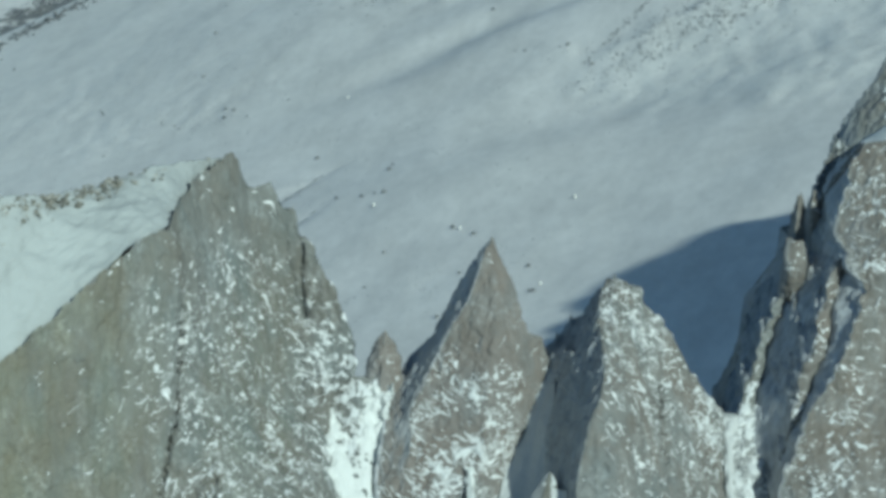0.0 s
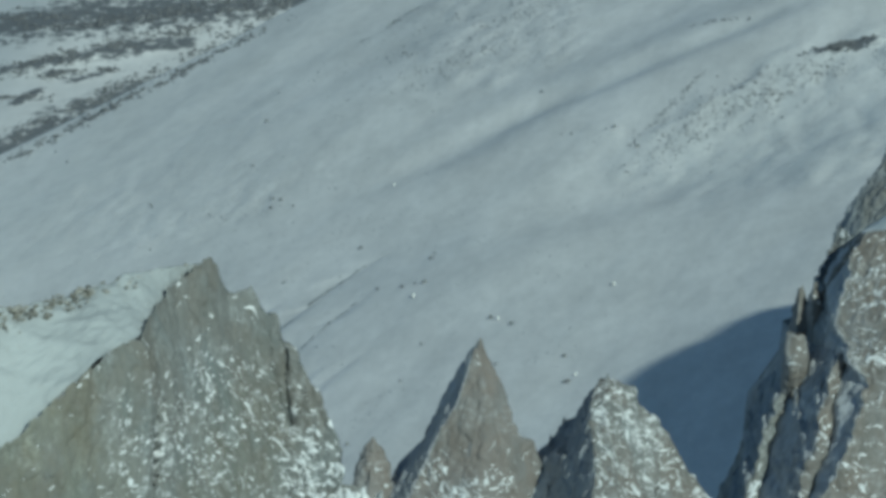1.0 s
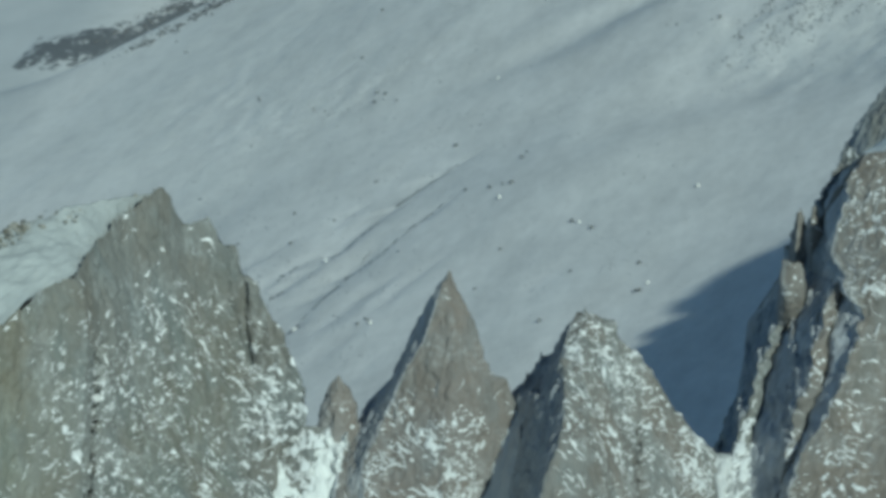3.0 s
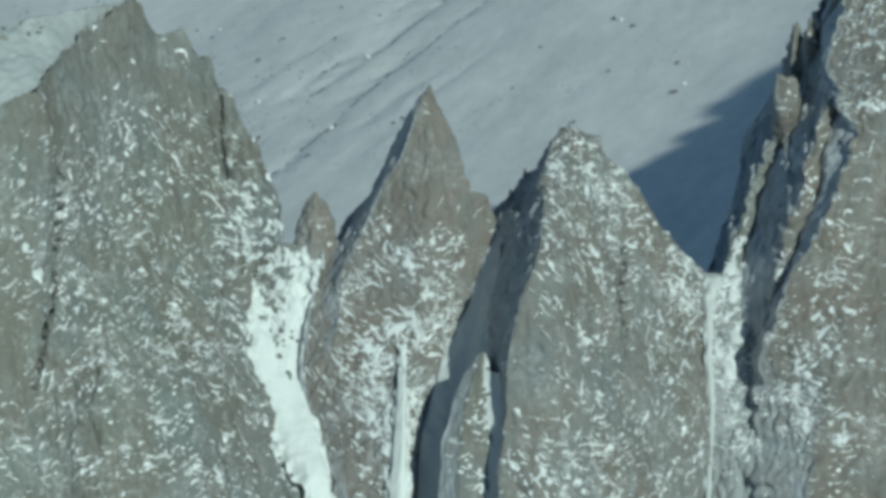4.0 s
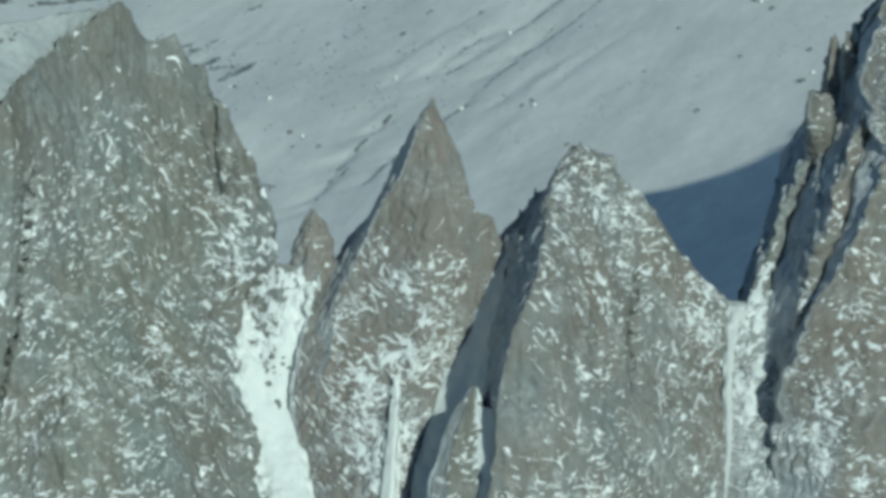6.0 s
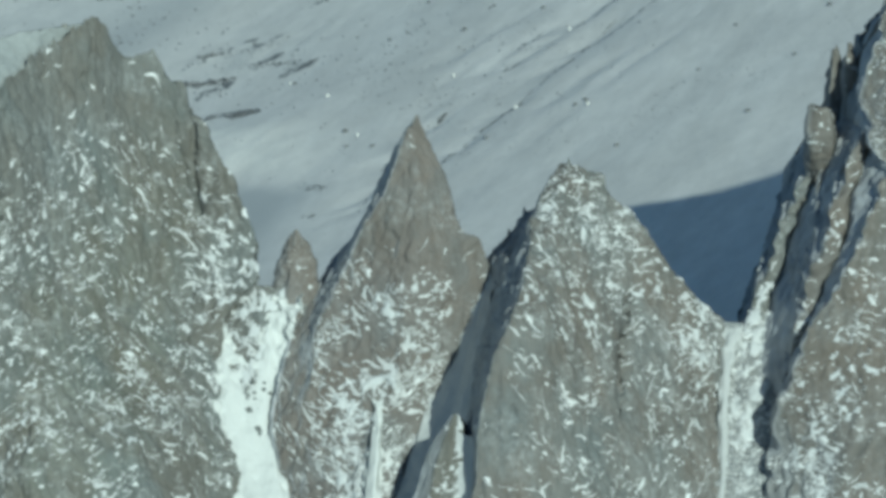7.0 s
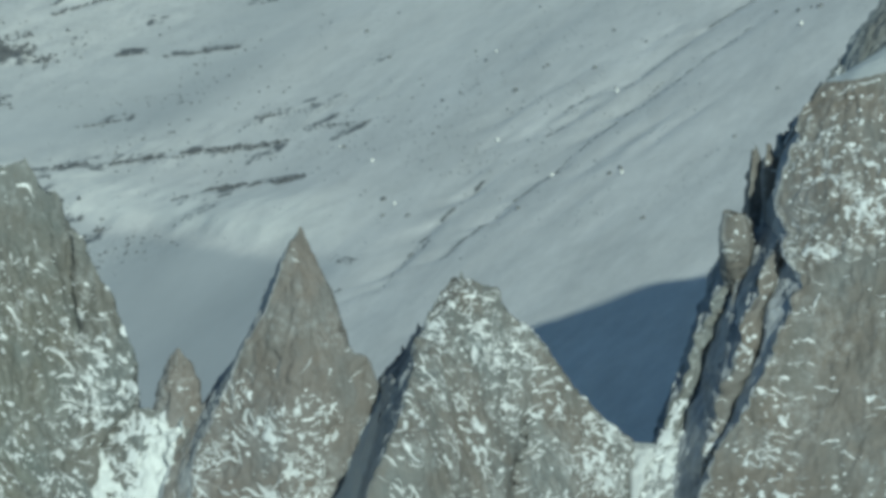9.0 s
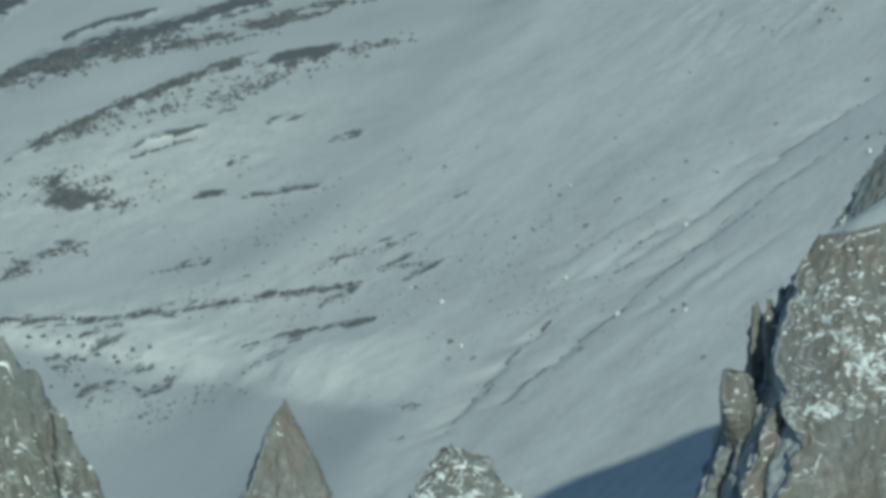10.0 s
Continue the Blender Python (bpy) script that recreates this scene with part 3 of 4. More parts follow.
GROOVES = [
    (-114, 512, -113, 548, 1.2, 0.7), (-113, 550, -106, 594, 1.5, 1.1), (-101, 519, -92, 548, 1.3, 0.9), (-92, 548, -82, 577, 1.3, 0.8),
    (-82, 577, -66, 642, 1.2, 0.6), (-95, 621, -88, 640, 1.5, 1.0), (-79, 648, -58, 698, 1.5, 1.0), (-58, 698, -43, 721, 1.2, 0.9),
    (-75, 604, -47, 661, 1.3, 0.6), (-116, 520, -110, 546, 0.9, 0.4), (-97, 640, -90, 656, 1.0, 0.4),
]
# shorter, fainter runnels beside them, along the same fall line
rng = np.random.default_rng(57)
for k in range(22):
    x0, y0 = rng.uniform(-122, -48), rng.uniform(505, 700)
    run, turn = rng.uniform(14, 42), rng.normal(0.33, 0.09)
    GROOVES.append((x0, y0, x0 + run * math.sin(turn), y0 + run * math.cos(turn), rng.uniform(0.7, 1.2), rng.uniform(0.2, 0.5)))


def spread(*stretches):
    out = [np.arange(a, b, st) for a, b, st in stretches]
    return np.concatenate(out + [[stretches[-1][1]]])


gx = spread((-9000, -2000, 700), (-2000, -560, 60), (-560, -480, 6), (-480, 150, 2.0), (150, 330, 6), (330, 1500, 60), (1500, 9000, 700))
gy = spread((-9000, -1500, 700), (-1500, 200, 60), (200, 380, 8), (380, 1000, 2.0), (1000, 1420, 3.2), (1420, 1900, 8), (1900, 3000, 60), (3000, 9000, 600))
mx, my = np.meshgrid(gx, gy)
gverts = np.stack([mx.ravel(), my.ravel(), height(mx.ravel(), my.ravel())], 1)
ground = part("ground", gverts, quads(len(gy), len(gx), False)[:, ::-1], GROUND)
rub = ground.data.attributes.new("rubble", "FLOAT", "POINT")
rub.data.foreach_set("value", rubble(mx.ravel(), my.ravel()).astype(np.float32))
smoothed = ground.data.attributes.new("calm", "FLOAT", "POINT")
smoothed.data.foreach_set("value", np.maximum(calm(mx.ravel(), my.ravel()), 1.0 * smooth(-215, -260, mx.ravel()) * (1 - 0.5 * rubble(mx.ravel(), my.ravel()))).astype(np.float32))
# painted brightness: sunward bank, rubble, first mound, two broad slope patches
white = np.clip(1.0 * bank(mx.ravel(), my.ravel()) + 0.42 * rubble(mx.ravel(), my.ravel()) * smooth(-150, -200, mx.ravel()) + 0.6 * mound(mx.ravel(), my.ravel(), *MOUNDS[0][:2]) + 0.5 * np.exp(-(((mx.ravel() + 165) / 70) ** 2) - ((my.ravel() - 1080) / 190) ** 2) + 0.4 * np.exp(-(((mx.ravel() + 135) / 55) ** 2) - ((my.ravel() - 840) / 110) ** 2), 0, 1)
ground.data.attributes.new("bright_lift", "FLOAT", "POINT").data.foreach_set("value", white.astype(np.float32))
deb = ground.data.attributes.new("debris", "FLOAT", "POINT")
deb.data.foreach_set("value", (0.5 + 0.5 * debris(mx.ravel(), my.ravel())).astype(np.float32))
tagged(ground, "pale grey wind-packed snow over a scree slope and valley floor", "ground", kind="structure")


def on_ground(x, y):
    return float(height(np.array([float(x)]), np.array([float(y)]))[0])


# ---- the peaks ----
# the broad buttress with the saw-toothed crest
buttress = thing("rock_buttress", (-60, -30, -85), "broad grey-brown granite buttress with a jagged crest and snow-dusted face", "rock peak", "granite peaks")
BUTTRESS_FIRST_RAILS = [
    [(-125, -104, -6), (-124, -106, -40), (-124, -112, -85)],
    [(-81.3, -72, 9.6), (-83, -77, -20), (-85, -88, -85)],
    [(-73.4, -65, 14.5), (-74.5, -70, -10), (-75, -84, -85)],
    [(-65.3, -58, 21), (-66.5, -63, -5), (-67, -80, -85)],
    [(-59.7, -51, 24.8), (-61, -55, 0), (-61.5, -62, -25), (-61.5, -78, -85)],
    [(-53.3, -41.5, 26.6), (-52, -43, 19.6), (-53, -47, 2), (-54.5, -52, -15), (-55, -62, -40), (-55, -80, -85)],
]
BUTTRESS_SECOND_RAILS = [
    [(-52.3, -24, 27.8), (-50, -29, 17), (-50.5, -39, 2), (-50.5, -48, -12), (-50, -60, -36), (-49, -80, -85)],
    [(-49.6, -9.5, 29.4), (-47.5, -16, 16), (-46.5, -28, 2), (-45.5, -41, -10), (-44, -54, -20), (-42, -62, -40), (-40, -80, -85)],
    [(-43.7, 1, 32.2), (-43, -5.5, 15), (-41, -10, 2), (-39, -17, -10), (-36, -28, -18), (-32, -40, -23.5), (-29, -50, -40), (-26, -70, -85)],
]
BUTTRESS_THIRD_RAILS = [
    [(-42.4, 3.4, 28.6), (-41.5, -3, 14), (-39.2, -7, 2), (-37.3, -13, -10), (-35, -23, -18), (-31, -37, -24), (-28, -47, -40), (-24, -68, -85)],
    [(-41.2, 5.8, 24.0), (-39.6, 1, 12), (-37, -2, 2), (-35.2, -7, -10), (-33.4, -15, -17), (-29.6, -31, -25), (-26.5, -42, -40), (-21, -64, -85)],
]
BUTTRESS_FOURTH_RAILS = [
    [(-37.0, 8.4, 24.0), (-36, 6, 9), (-33.4, 4.4, -0.4), (-31.3, 0, -10), (-31.5, -10, -17), (-28, -24, -25), (-24, -34, -40), (-18, -60, -85)],
    [(-35.5, 8.4, 20.6), (-33.5, 6.6, 9), (-31, 5, -0.4), (-29, 0, -10), (-29.5, -8, -16.5), (-27, -19, -26), (-23, -29, -40), (-14, -56, -85)],
]
BUTTRESS_FIFTH_RAILS = [
    [(-32.4, 8, 18.7), (-31.7, 7.6, 14.8), (-29.5, 7, 13.0), (-27.8, 6.5, 8.8), (-25.2, 5, 4.3), (-21.4, 2, -5.2), (-20.9, -1, -9), (-26, -5, -15), (-26.5, -9, -20), (-25.5, -14, -27), (-21, -22, -35), (-14, -32, -45), (-8, -50, -85)],
]
crag(buttress, BUTTRESS_FIRST_RAILS + BUTTRESS_SECOND_RAILS + BUTTRESS_THIRD_RAILS + BUTTRESS_FOURTH_RAILS + BUTTRESS_FIFTH_RAILS, 330, 0.34, GRANITE, rough=0.75, flute=0.6, seed=3, teeth=0.9, zones=((-48, 10, 6, 14, 0.22), (-24, -7, 6, 9, 0.40), (-56, 6, 3.5, 12, 0.45), (-76, 0, 15, 30, -0.8), (-43, 28, 14, 11, -0.9)), cover=0.03, dabs=4300, clefts=([(-50.6, 12.5), (-51.3, 5.0), (-51.6, -5.1), (-53.2, -12), (-54.6, -19.4)], [(-31.2, 12.6), (-31.4, 7.0), (-30.7, -1)]), tan=((-78, 0, 22, 40, 1.0), (-40, -14, 8, 22, 0.5)))
settle(buttress)

# the little tooth in the gap
tooth = thing("rock_pinnacle", (-16, 3, -30), "small pointed brown granite tooth standing in the gap", "rock pinnacle", "granite peaks")
crag(tooth, [
    [(-15.9, 4.7, -3.3), (-17.6, 5, -5.6), (-19.2, 4, -9.1), (-19.7, 2, -14.4), (-20, 0, -32)],
    [(-15.7, 4.6, -3.3), (-16.3, 0.5, -9), (-16.5, -1.5, -14), (-16.5, -6, -32)],
    [(-15.4, 4.7, -3.5), (-14.3, 4.7, -6.1), (-13, 4, -8.5), (-12.2, 2, -14), (-11, 0, -32)],
], 110, 0.28, BROWN_GRANITE, rough=0.62, teeth=0.5, seed=21, cover=0.03, rear=[[(-15.4, 4.7, -3.5), (-15, 9, -12), (-14, 14, -32)], [(-15.9, 4.7, -3.3), (-17, 9, -12), (-18, 14, -32)]])
settle(tooth)

# the sharp middle spire
spire = thing("rock_spire", (2, 0, -85), "sharp pyramid-shaped brown granite spire with snowy lower ledges", "rock spire", "granite peaks")
SPIRE_FIRST_RAILS = [
    [(4.2, 4.1, 14.4), (1.6, 5.6, 11.0), (-1.1, 7, 6.2), (-4.3, 8, -0.4), (-6.9, 8.5, -5.2), (-10.4, 9, -8.9), (-13.0, 8, -12), (-14.9, 1, -15.1), (-16.2, -7, -19.7), (-17.3, -11.5, -25), (-17.4, -15, -29.6), (-16.0, -18.5, -34.9), (-13.8, -25, -39.8), (-12, -42, -85)],
]
SPIRE_SECOND_RAILS = [
    [(4.25, 3.8, 14.4), (2.3, 0, 10.1), (-0.2, -2.6, 3.7), (-2.8, -4.0, 0.3), (-5.1, -4.3, -3.9), (-8.2, -5.6, -10.6), (-10.5, -8.0, -15.7), (-10.9, -12.0, -20.3), (-11.1, -16.0, -26.7), (-9.9, -21.0, -33.9), (-8.5, -29.9, -41.6), (-6, -52, -85)],
    [(4.5, 3.8, 14.3), (5, -1.5, 7.2), (5, -5.5, -0.3), (4, -9.5, -8.7), (2.8, -13, -19.3), (1.2, -20, -28.6), (0, -30, -38.8), (2, -52, -85)],
]
SPIRE_THIRD_RAILS = [
    [(4.7, 4.1, 14.1), (6.5, 3, 9.2), (8.6, 2, 5.3), (9.8, 0, -0.2), (11.3, -0.5, -2.6), (13.5, 0, -3.2), (14.7, 0, -7.5), (14.2, -1, -12.5), (13.4, -3, -18.6), (12, -6, -25.4), (10.5, -10, -33.8), (9.5, -26, -85)],
]
# the paler band and flank follow the horn's shadow across this face
crag(spire, SPIRE_FIRST_RAILS + SPIRE_SECOND_RAILS + SPIRE_THIRD_RAILS, 330, 0.30, BROWN_GRANITE, rough=0.52, teeth=0.4, seed=7, zones=((6, -12, 9, 7, 0.4), (-6, -22, 4, 9, 0.15), (-1, -35, 6, 8, 0.25), (4, 6, 9, 10, -1.2), (-2.5, -17, 4, 3.5, -0.8), (-14, -20, 3, 20, -0.5), (13, -22, 3.5, 16, -0.7)), cover=0.04, dabs=2700, shade_lift=0.9, dip=0.4, shadow_band_lift=(([(17.2, -11), (15.6, -16), (13.3, -21.7), (9.8, -27), (7.4, -31.7), (3.6, -42), (2, -55)], 3.0),), flank_lift=((15, -20, 3.0, 18, 1.0), (13, -36, 4, 14, 1.0)), ledges=([(-2.6, -23.0), (-1.6, -22.2), (0.4, -21.4), (1.8, -21.7), (2.8, -23.2)],),
    rear=[[(4.7, 4.1, 14.1), (9, 16, -14), (12, 32, -60), (12, 50, -150)], [(4.2, 4.1, 14.4), (-3, 18, -14), (-8, 34, -60), (-10, 52, -150)]])
settle(spire)

# the rounded spire with the long shaded flank
horn = thing("rock_spire", (30, -10, -85), "blunt snow-flecked granite spire with a long shaded flank", "rock spire", "granite peaks")
HORN_FIRST_RAILS = [
    [(26, 5, 6.0), (23.5, 6, 2.9), (21, 8, -1.4), (19, 9, -3.3), (17.1, 10, -5.9), (14.6, 10, -8), (13.0, 8.5, -9.6), (12.2, 5, -15.7), (10.6, 1, -23.3), (10.7, -4, -29.5), (11.6, -10, -35.1), (12, -28, -85)],
    [(25.9, 4.6, 6.2), (24.2, -2, 4.7), (24.0, -12, 1.7), (25.0, -25, -3.2), (24.0, -34, -6.8), (21.0, -38, -14.3), (19.2, -40, -21.1), (19.2, -43, -27.6), (18.2, -50, -37.5), (17, -70, -85)],
]
HORN_SECOND_RAILS = [
    [(26.6, 4.6, 6.6), (26.6, -4, 4), (27.4, -16, -2), (28.2, -30, -8), (26, -38, -16), (25, -42, -28), (24, -50, -38), (23, -72, -85)],
    [(27, 4.6, 6.8), (28.5, -4, 2.6), (29.8, -15, -6.8), (32, -20, -15.4), (33, -26, -23.7), (34, -33, -32.6), (34, -42, -41.4), (33, -66, -85)],
]
HORN_THIRD_RAILS = [
    [(28.4, 4.9, 6.4), (31.4, 4.6, 4.4), (32.9, 4, 0), (34.3, 1, -12.5), (37, -3, -18), (39.4, -12, -29), (41, -20, -40), (42, -45, -85)],
    [(29, 5.2, 6.1), (31.9, 5.6, 4.4), (33.0, 6, 1.3), (36.2, 7, -2), (39.4, 9, -9.1), (41.6, 10, -12.3), (44.4, 13, -17.6), (48, 16, -21.9), (48.6, 12, -27.7), (49, 7, -34), (49.4, 0, -39), (49.4, -10, -45.5), (50, -32, -85)],
]
crag(horn, HORN_FIRST_RAILS + HORN_SECOND_RAILS + HORN_THIRD_RAILS, 330, 0.30, MOTTLED_GRANITE, rough=0.62, teeth=0.7, seed=13, zones=((31, -4, 6, 9, 0.12), (46, -22, 4, 8, 0.3), (28, -38, 12, 8, 0.15), (15, -15, 7, 22, -0.8), (38, -25, 4, 6, -0.2), (25, -18, 3, 9, -0.15)), cover=0.05, dabs=2500, shade_lift=0.65, clefts=([(35.9, -13.5), (36.3, -17.5), (36.6, -21.0), (37.3, -26.5)],),
    rear=[[(29, 5.2, 6.1), (37, 18, -12), (44, 40, -60), (46, 60, -150)], [(26, 5, 6.0), (20, 22, -14), (16, 40, -60), (14, 60, -150)]])
crag(horn, [
    [(14.4, -32, -21.2), (12.0, -33, -23.6), (10.2, -35, -27.2), (9.2, -37.5, -30.8), (7.8, -40, -33.6), (5, -62, -85)],
    [(14.5, -32.4, -21.3), (13.6, -36, -24.2), (12.4, -38.5, -28), (11.6, -43, -33), (9, -68, -85)],
    [(14.8, -32, -21.4), (14.3, -34.5, -25.4), (14.4, -37.5, -29.6), (14.9, -41.5, -33.2), (13, -66, -85)],
], 110, 0.3, GRANITE, name="lower_rib", rough=0.3, teeth=0.3, seed=49, zones=((11, -30, 5, 6, 0.2),), cover=0.14, dabs=340, shade_lift=0.8,
    rear=[[(14.9, -31.6, -21.6), (17.6, -36.0, -27.5), (17.6, -42.5, -40), (16.5, -62, -85)], [(14.4, -31.6, -21.6), (13.5, -12, -30), (12, -8, -85)]])
for gx0, gz0, tall, seed0 in ((19.2, -1.4, 7, 41), (16.6, -4.8, 5, 42), (27.3, 7.5, 3, 44)):
    gy0 = 9.3 if gx0 < 25 else 4.8
    wide = 0.12 * tall
    crag(horn, [
        [(gx0 - 0.05, gy0, gz0), (gx0 - wide, gy0, gz0 - 0.4 * tall), (gx0 - 1.7 * wide, gy0, gz0 - tall)],
        [(gx0, gy0 - 0.05, gz0), (gx0, gy0 - wide, gz0 - 0.4 * tall), (gx0, gy0 - 2 * wide, gz0 - tall)],
        [(gx0 + 0.05, gy0, gz0), (gx0 + wide, gy0, gz0 - 0.4 * tall), (gx0 + 1.7 * wide, gy0, gz0 - tall)],
    ], 34, 0.25, GRANITE, name="gendarme", rough=0.28, teeth=0.0, seed=seed0, cover=0.02, rear=[[(gx0, gy0 + 0.05, gz0), (gx0, gy0 + wide, gz0 - 0.4 * tall), (gx0, gy0 + 2 * wide, gz0 - tall)]])
settle(horn)

# the great wall: stepped ribs, a tower and the ridge behind
wall = thing("rock_wall", (90, 20, -85), "tall tan granite wall with dark stepped ribs and a snowy top", "rock face", "granite peaks")


def deep(rail, reach, turn=8.0, drop=0.0):
    """A rail moved back, and down by a drop, along a rib's shaded side."""
    dx, dy = -reach * math.sin(radians(turn)), reach * math.cos(radians(turn))
    return [rail[0]] + [(x + dx, y + dy, z - drop) for x, y, z in rail[1:]]


def stepped(rail, seed, sway=0.7):
    """A rail broken into steps, ledges and overhangs."""
    p = along(rail, 150)
    level, _ = blocks(p * (0.05, 0.05, 1 / 3.2), seed)
    small, _ = blocks(p * (0.05, 0.05, 1 / 1.1), seed + 5)
    fade = smooth(0, 9, np.arange(150.0))
    p[:, 0] += fade * sway * (level + 0.8 * small + 0.5 * fbm(p * (0.1, 0.1, 1.3), 2, seed + 9))
    p[:, 1] += fade * sway * (1.2 * np.roll(level, 11) + 0.6 * small)
    return [tuple(v) for v in p.tolist()]


def at_levels(rail, levels):
    """The rail's points at given heights."""
    p = np.array(rail)[::-1]
    return [(float(np.interp(z, p[:, 2], p[:, 0])), float(np.interp(z, p[:, 2], p[:, 1])), float(z)) for z in levels]


def recess(left, right, top, seed):
    """The rock at the back of the slot between two ribs."""
    levels = np.linspace(top, -62, 30)
    a, b = at_levels(left, levels), at_levels(right, levels)
    # rime here only lightens the deeply shaded slot through its colour
    crag(wall, [
        [(x + 0.7, y + 2.0, z) for x, y, z in a],
        [(0.5 * (p[0] + r[0]), 0.5 * (p[1] + r[1]) + 2.6, p[2]) for p, r in zip(a, b)],
        [(x + 0.6, y + 2.4, z) for x, y, z in b],
    ], 150, 0.35, TAN_GRANITE, name="recess", closed=False, rough=0.35, teeth=0.0, seed=seed, cover=0.01, dabs=40, shade_lift=1.0, rime=0.8)


def aside(rail, dx, dy):
    return [(x + dx, y + dy, z + 0.3) for x, y, z in rail]


MAIN_EDGE = stepped([(76.2, 35, 26.4), (73.8, 32.5, 23.4), (71.2, 29, 17.6), (69.4, 26, 11.4), (72.2, 18, 5.6), (74.6, 13.1, 2.6), (73.5, 7.8, -1.4), (70.1, 3.4, -7.1), (66.7, 0.3, -13.7), (62.8, -1.5, -20.3), (59.2, -2.5, -27.9), (58.0, -4.5, -32.9), (56.6, -8.5, -46.5), (56, -34, -85)], 141, 0.6)
WALL_FIRST_RAILS = [
    deep(MAIN_EDGE, 15, 13, 5.0),
    MAIN_EDGE,
    [(81, 33, 27.2), (80, 22, 15), (80.5, 12, 0), (77, 2, -15), (71, -9, -30), (67, -17, -45), (65, -44, -85)],
    [(90, 34, 28), (92, 18, 10), (94, 0, -15), (94, -15, -40), (92, -46, -85)],
]
# unseen wall skyline (x, z), stepped to shape its shadow on the snow slope
SKYLINE = [
    (120, 64), (138, 89), (147.5, 96), (158, 101), (169, 104.2), (176, 106.4), (185.6, 110.7), (189.1, 111.5), (195.6, 110.6), (201, 110.2), (206, 111.3), (213.4, 112.6), (220.5, 116.1), (229.8, 121.6), (234, 124),
    (237, 129), (244.9, 132.3), (249, 134), (252, 139.6), (256.5, 143.9), (263, 147.7), (268.4, 151.5), (275.7, 156.3), (282.2, 159.8), (290.6, 163.5), (294, 165), (304.6, 171.8), (312.4, 174.9), (320, 173.3), (345, 172), (400, 175),
]
WALL_SECOND_RAILS = [[(x, 50, z), (1.022 * x + 1, 10, 0), (1.044 * x + 2, -34, -85)] for x, z in SKYLINE]
crag(wall, WALL_FIRST_RAILS + WALL_SECOND_RAILS, 300, 0.42, TAN_GRANITE, name="main_face", rough=0.56, flute=0.45, teeth=0.45, seed=17, zones=((80, 14, 10, 8, 0.36), (63, -38, 7, 11, 0.5), (70, -22, 6, 8, 0.2), (90, -8, 13, 20, -0.6), (74, 5, 5, 2.5, 0.3), (79, 6, 4, 2.5, 0.4), (86, 10, 5, 3, 0.5)), cover=0.012, dab=0.7, dabs=3000, shade_lift=0.95, rear=backs(WALL_FIRST_RAILS + WALL_SECOND_RAILS, 45, 225))
INNER = stepped([(71.4, 23, 6.2), (70.0, 21.5, 5.4), (68.2, 19, 2.4), (67.0, 14.5, -2.1), (65.5, 10.8, -7.9), (62.6, 8.9, -13.9), (60.9, 5.0, -19.7), (58.8, 5.0, -26.2), (56.8, 3.0, -34.2), (55.2, 0.0, -43.3), (54, -20, -85)], 143)
crag(wall, [deep(INNER, 18, 14), INNER, aside(INNER, 2.0, 0.7)], 220, 0.3, TAN_GRANITE, name="rib", rough=0.62, flute=0.5, teeth=0.8, seed=23, zones=((60, -22, 4, 10, 0.5), (54, -10, 6, 20, -0.6)), cover=0.05, dabs=420, shade_lift=0.8, rear=[aside(deep(INNER, 14, -6), 3.4, 1)])
OUTER = stepped([(63.2, 41, 6.0), (62.4, 38, 2), (61.4, 34, -1.6), (59.0, 31, -5.6), (56.2, 28.5, -9.4), (55.4, 26.5, -14), (54.2, 23.5, -18.2), (52.2, 20, -21), (50.4, 16, -25), (49, 4, -40), (48, -16, -85)], 145)
crag(wall, [deep(OUTER, 16, 8), OUTER, aside(OUTER, 1.7, 0.7)], 220, 0.3, GRANITE, name="rib", rough=0.62, flute=0.5, teeth=0.8, seed=29, zones=((53, -22, 4, 6, 0.6), (48, -8, 5, 14, -0.8)), cover=0.05, dabs=360, shade_lift=0.8, rear=[aside(deep(OUTER, 16, -10), 3.0, 1)])
recess(aside(INNER, 1.8, 1), MAIN_EDGE, 4.0, 151)
recess(aside(OUTER, 1.4, 1), INNER, 3.0, 153)
for tx, ty, tz, tall, wide, seed0 in ((63.9, 42.5, 14.7, 22, 0.16, 31), (66.6, 40, 15.4, 14, 0.17, 33), (60.0, 46, -1.0, 10, 0.10, 34), (57.4, 50, -6.4, 9, 0.10, 35)):
    w = wide * tall
    crag(wall, [
        [(tx - 0.4, ty, tz), (tx - 0.55 * w, ty + 0.4 * w, tz - 0.3 * tall), (tx - 1.1 * w, ty + w, tz - tall)],
        [(tx - 0.2, ty - 0.3, tz + 0.1), (tx - 0.2 * w, ty - 0.6 * w, tz - 0.3 * tall), (tx - 0.4 * w, ty - 1.2 * w, tz - tall)],
        [(tx + 0.4, ty, tz), (tx + 0.6 * w, ty, tz - 0.3 * tall), (tx + 1.1 * w, ty, tz - tall)],
    ], 70, 0.28, TAN_GRANITE, name="tower", rough=0.52, teeth=0.6, seed=seed0, cover=0.05, rear=[[(tx, ty + 0.4, tz - 0.1), (tx, ty + w, tz - 0.3 * tall), (tx, ty + 1.5 * w, tz - tall)]])
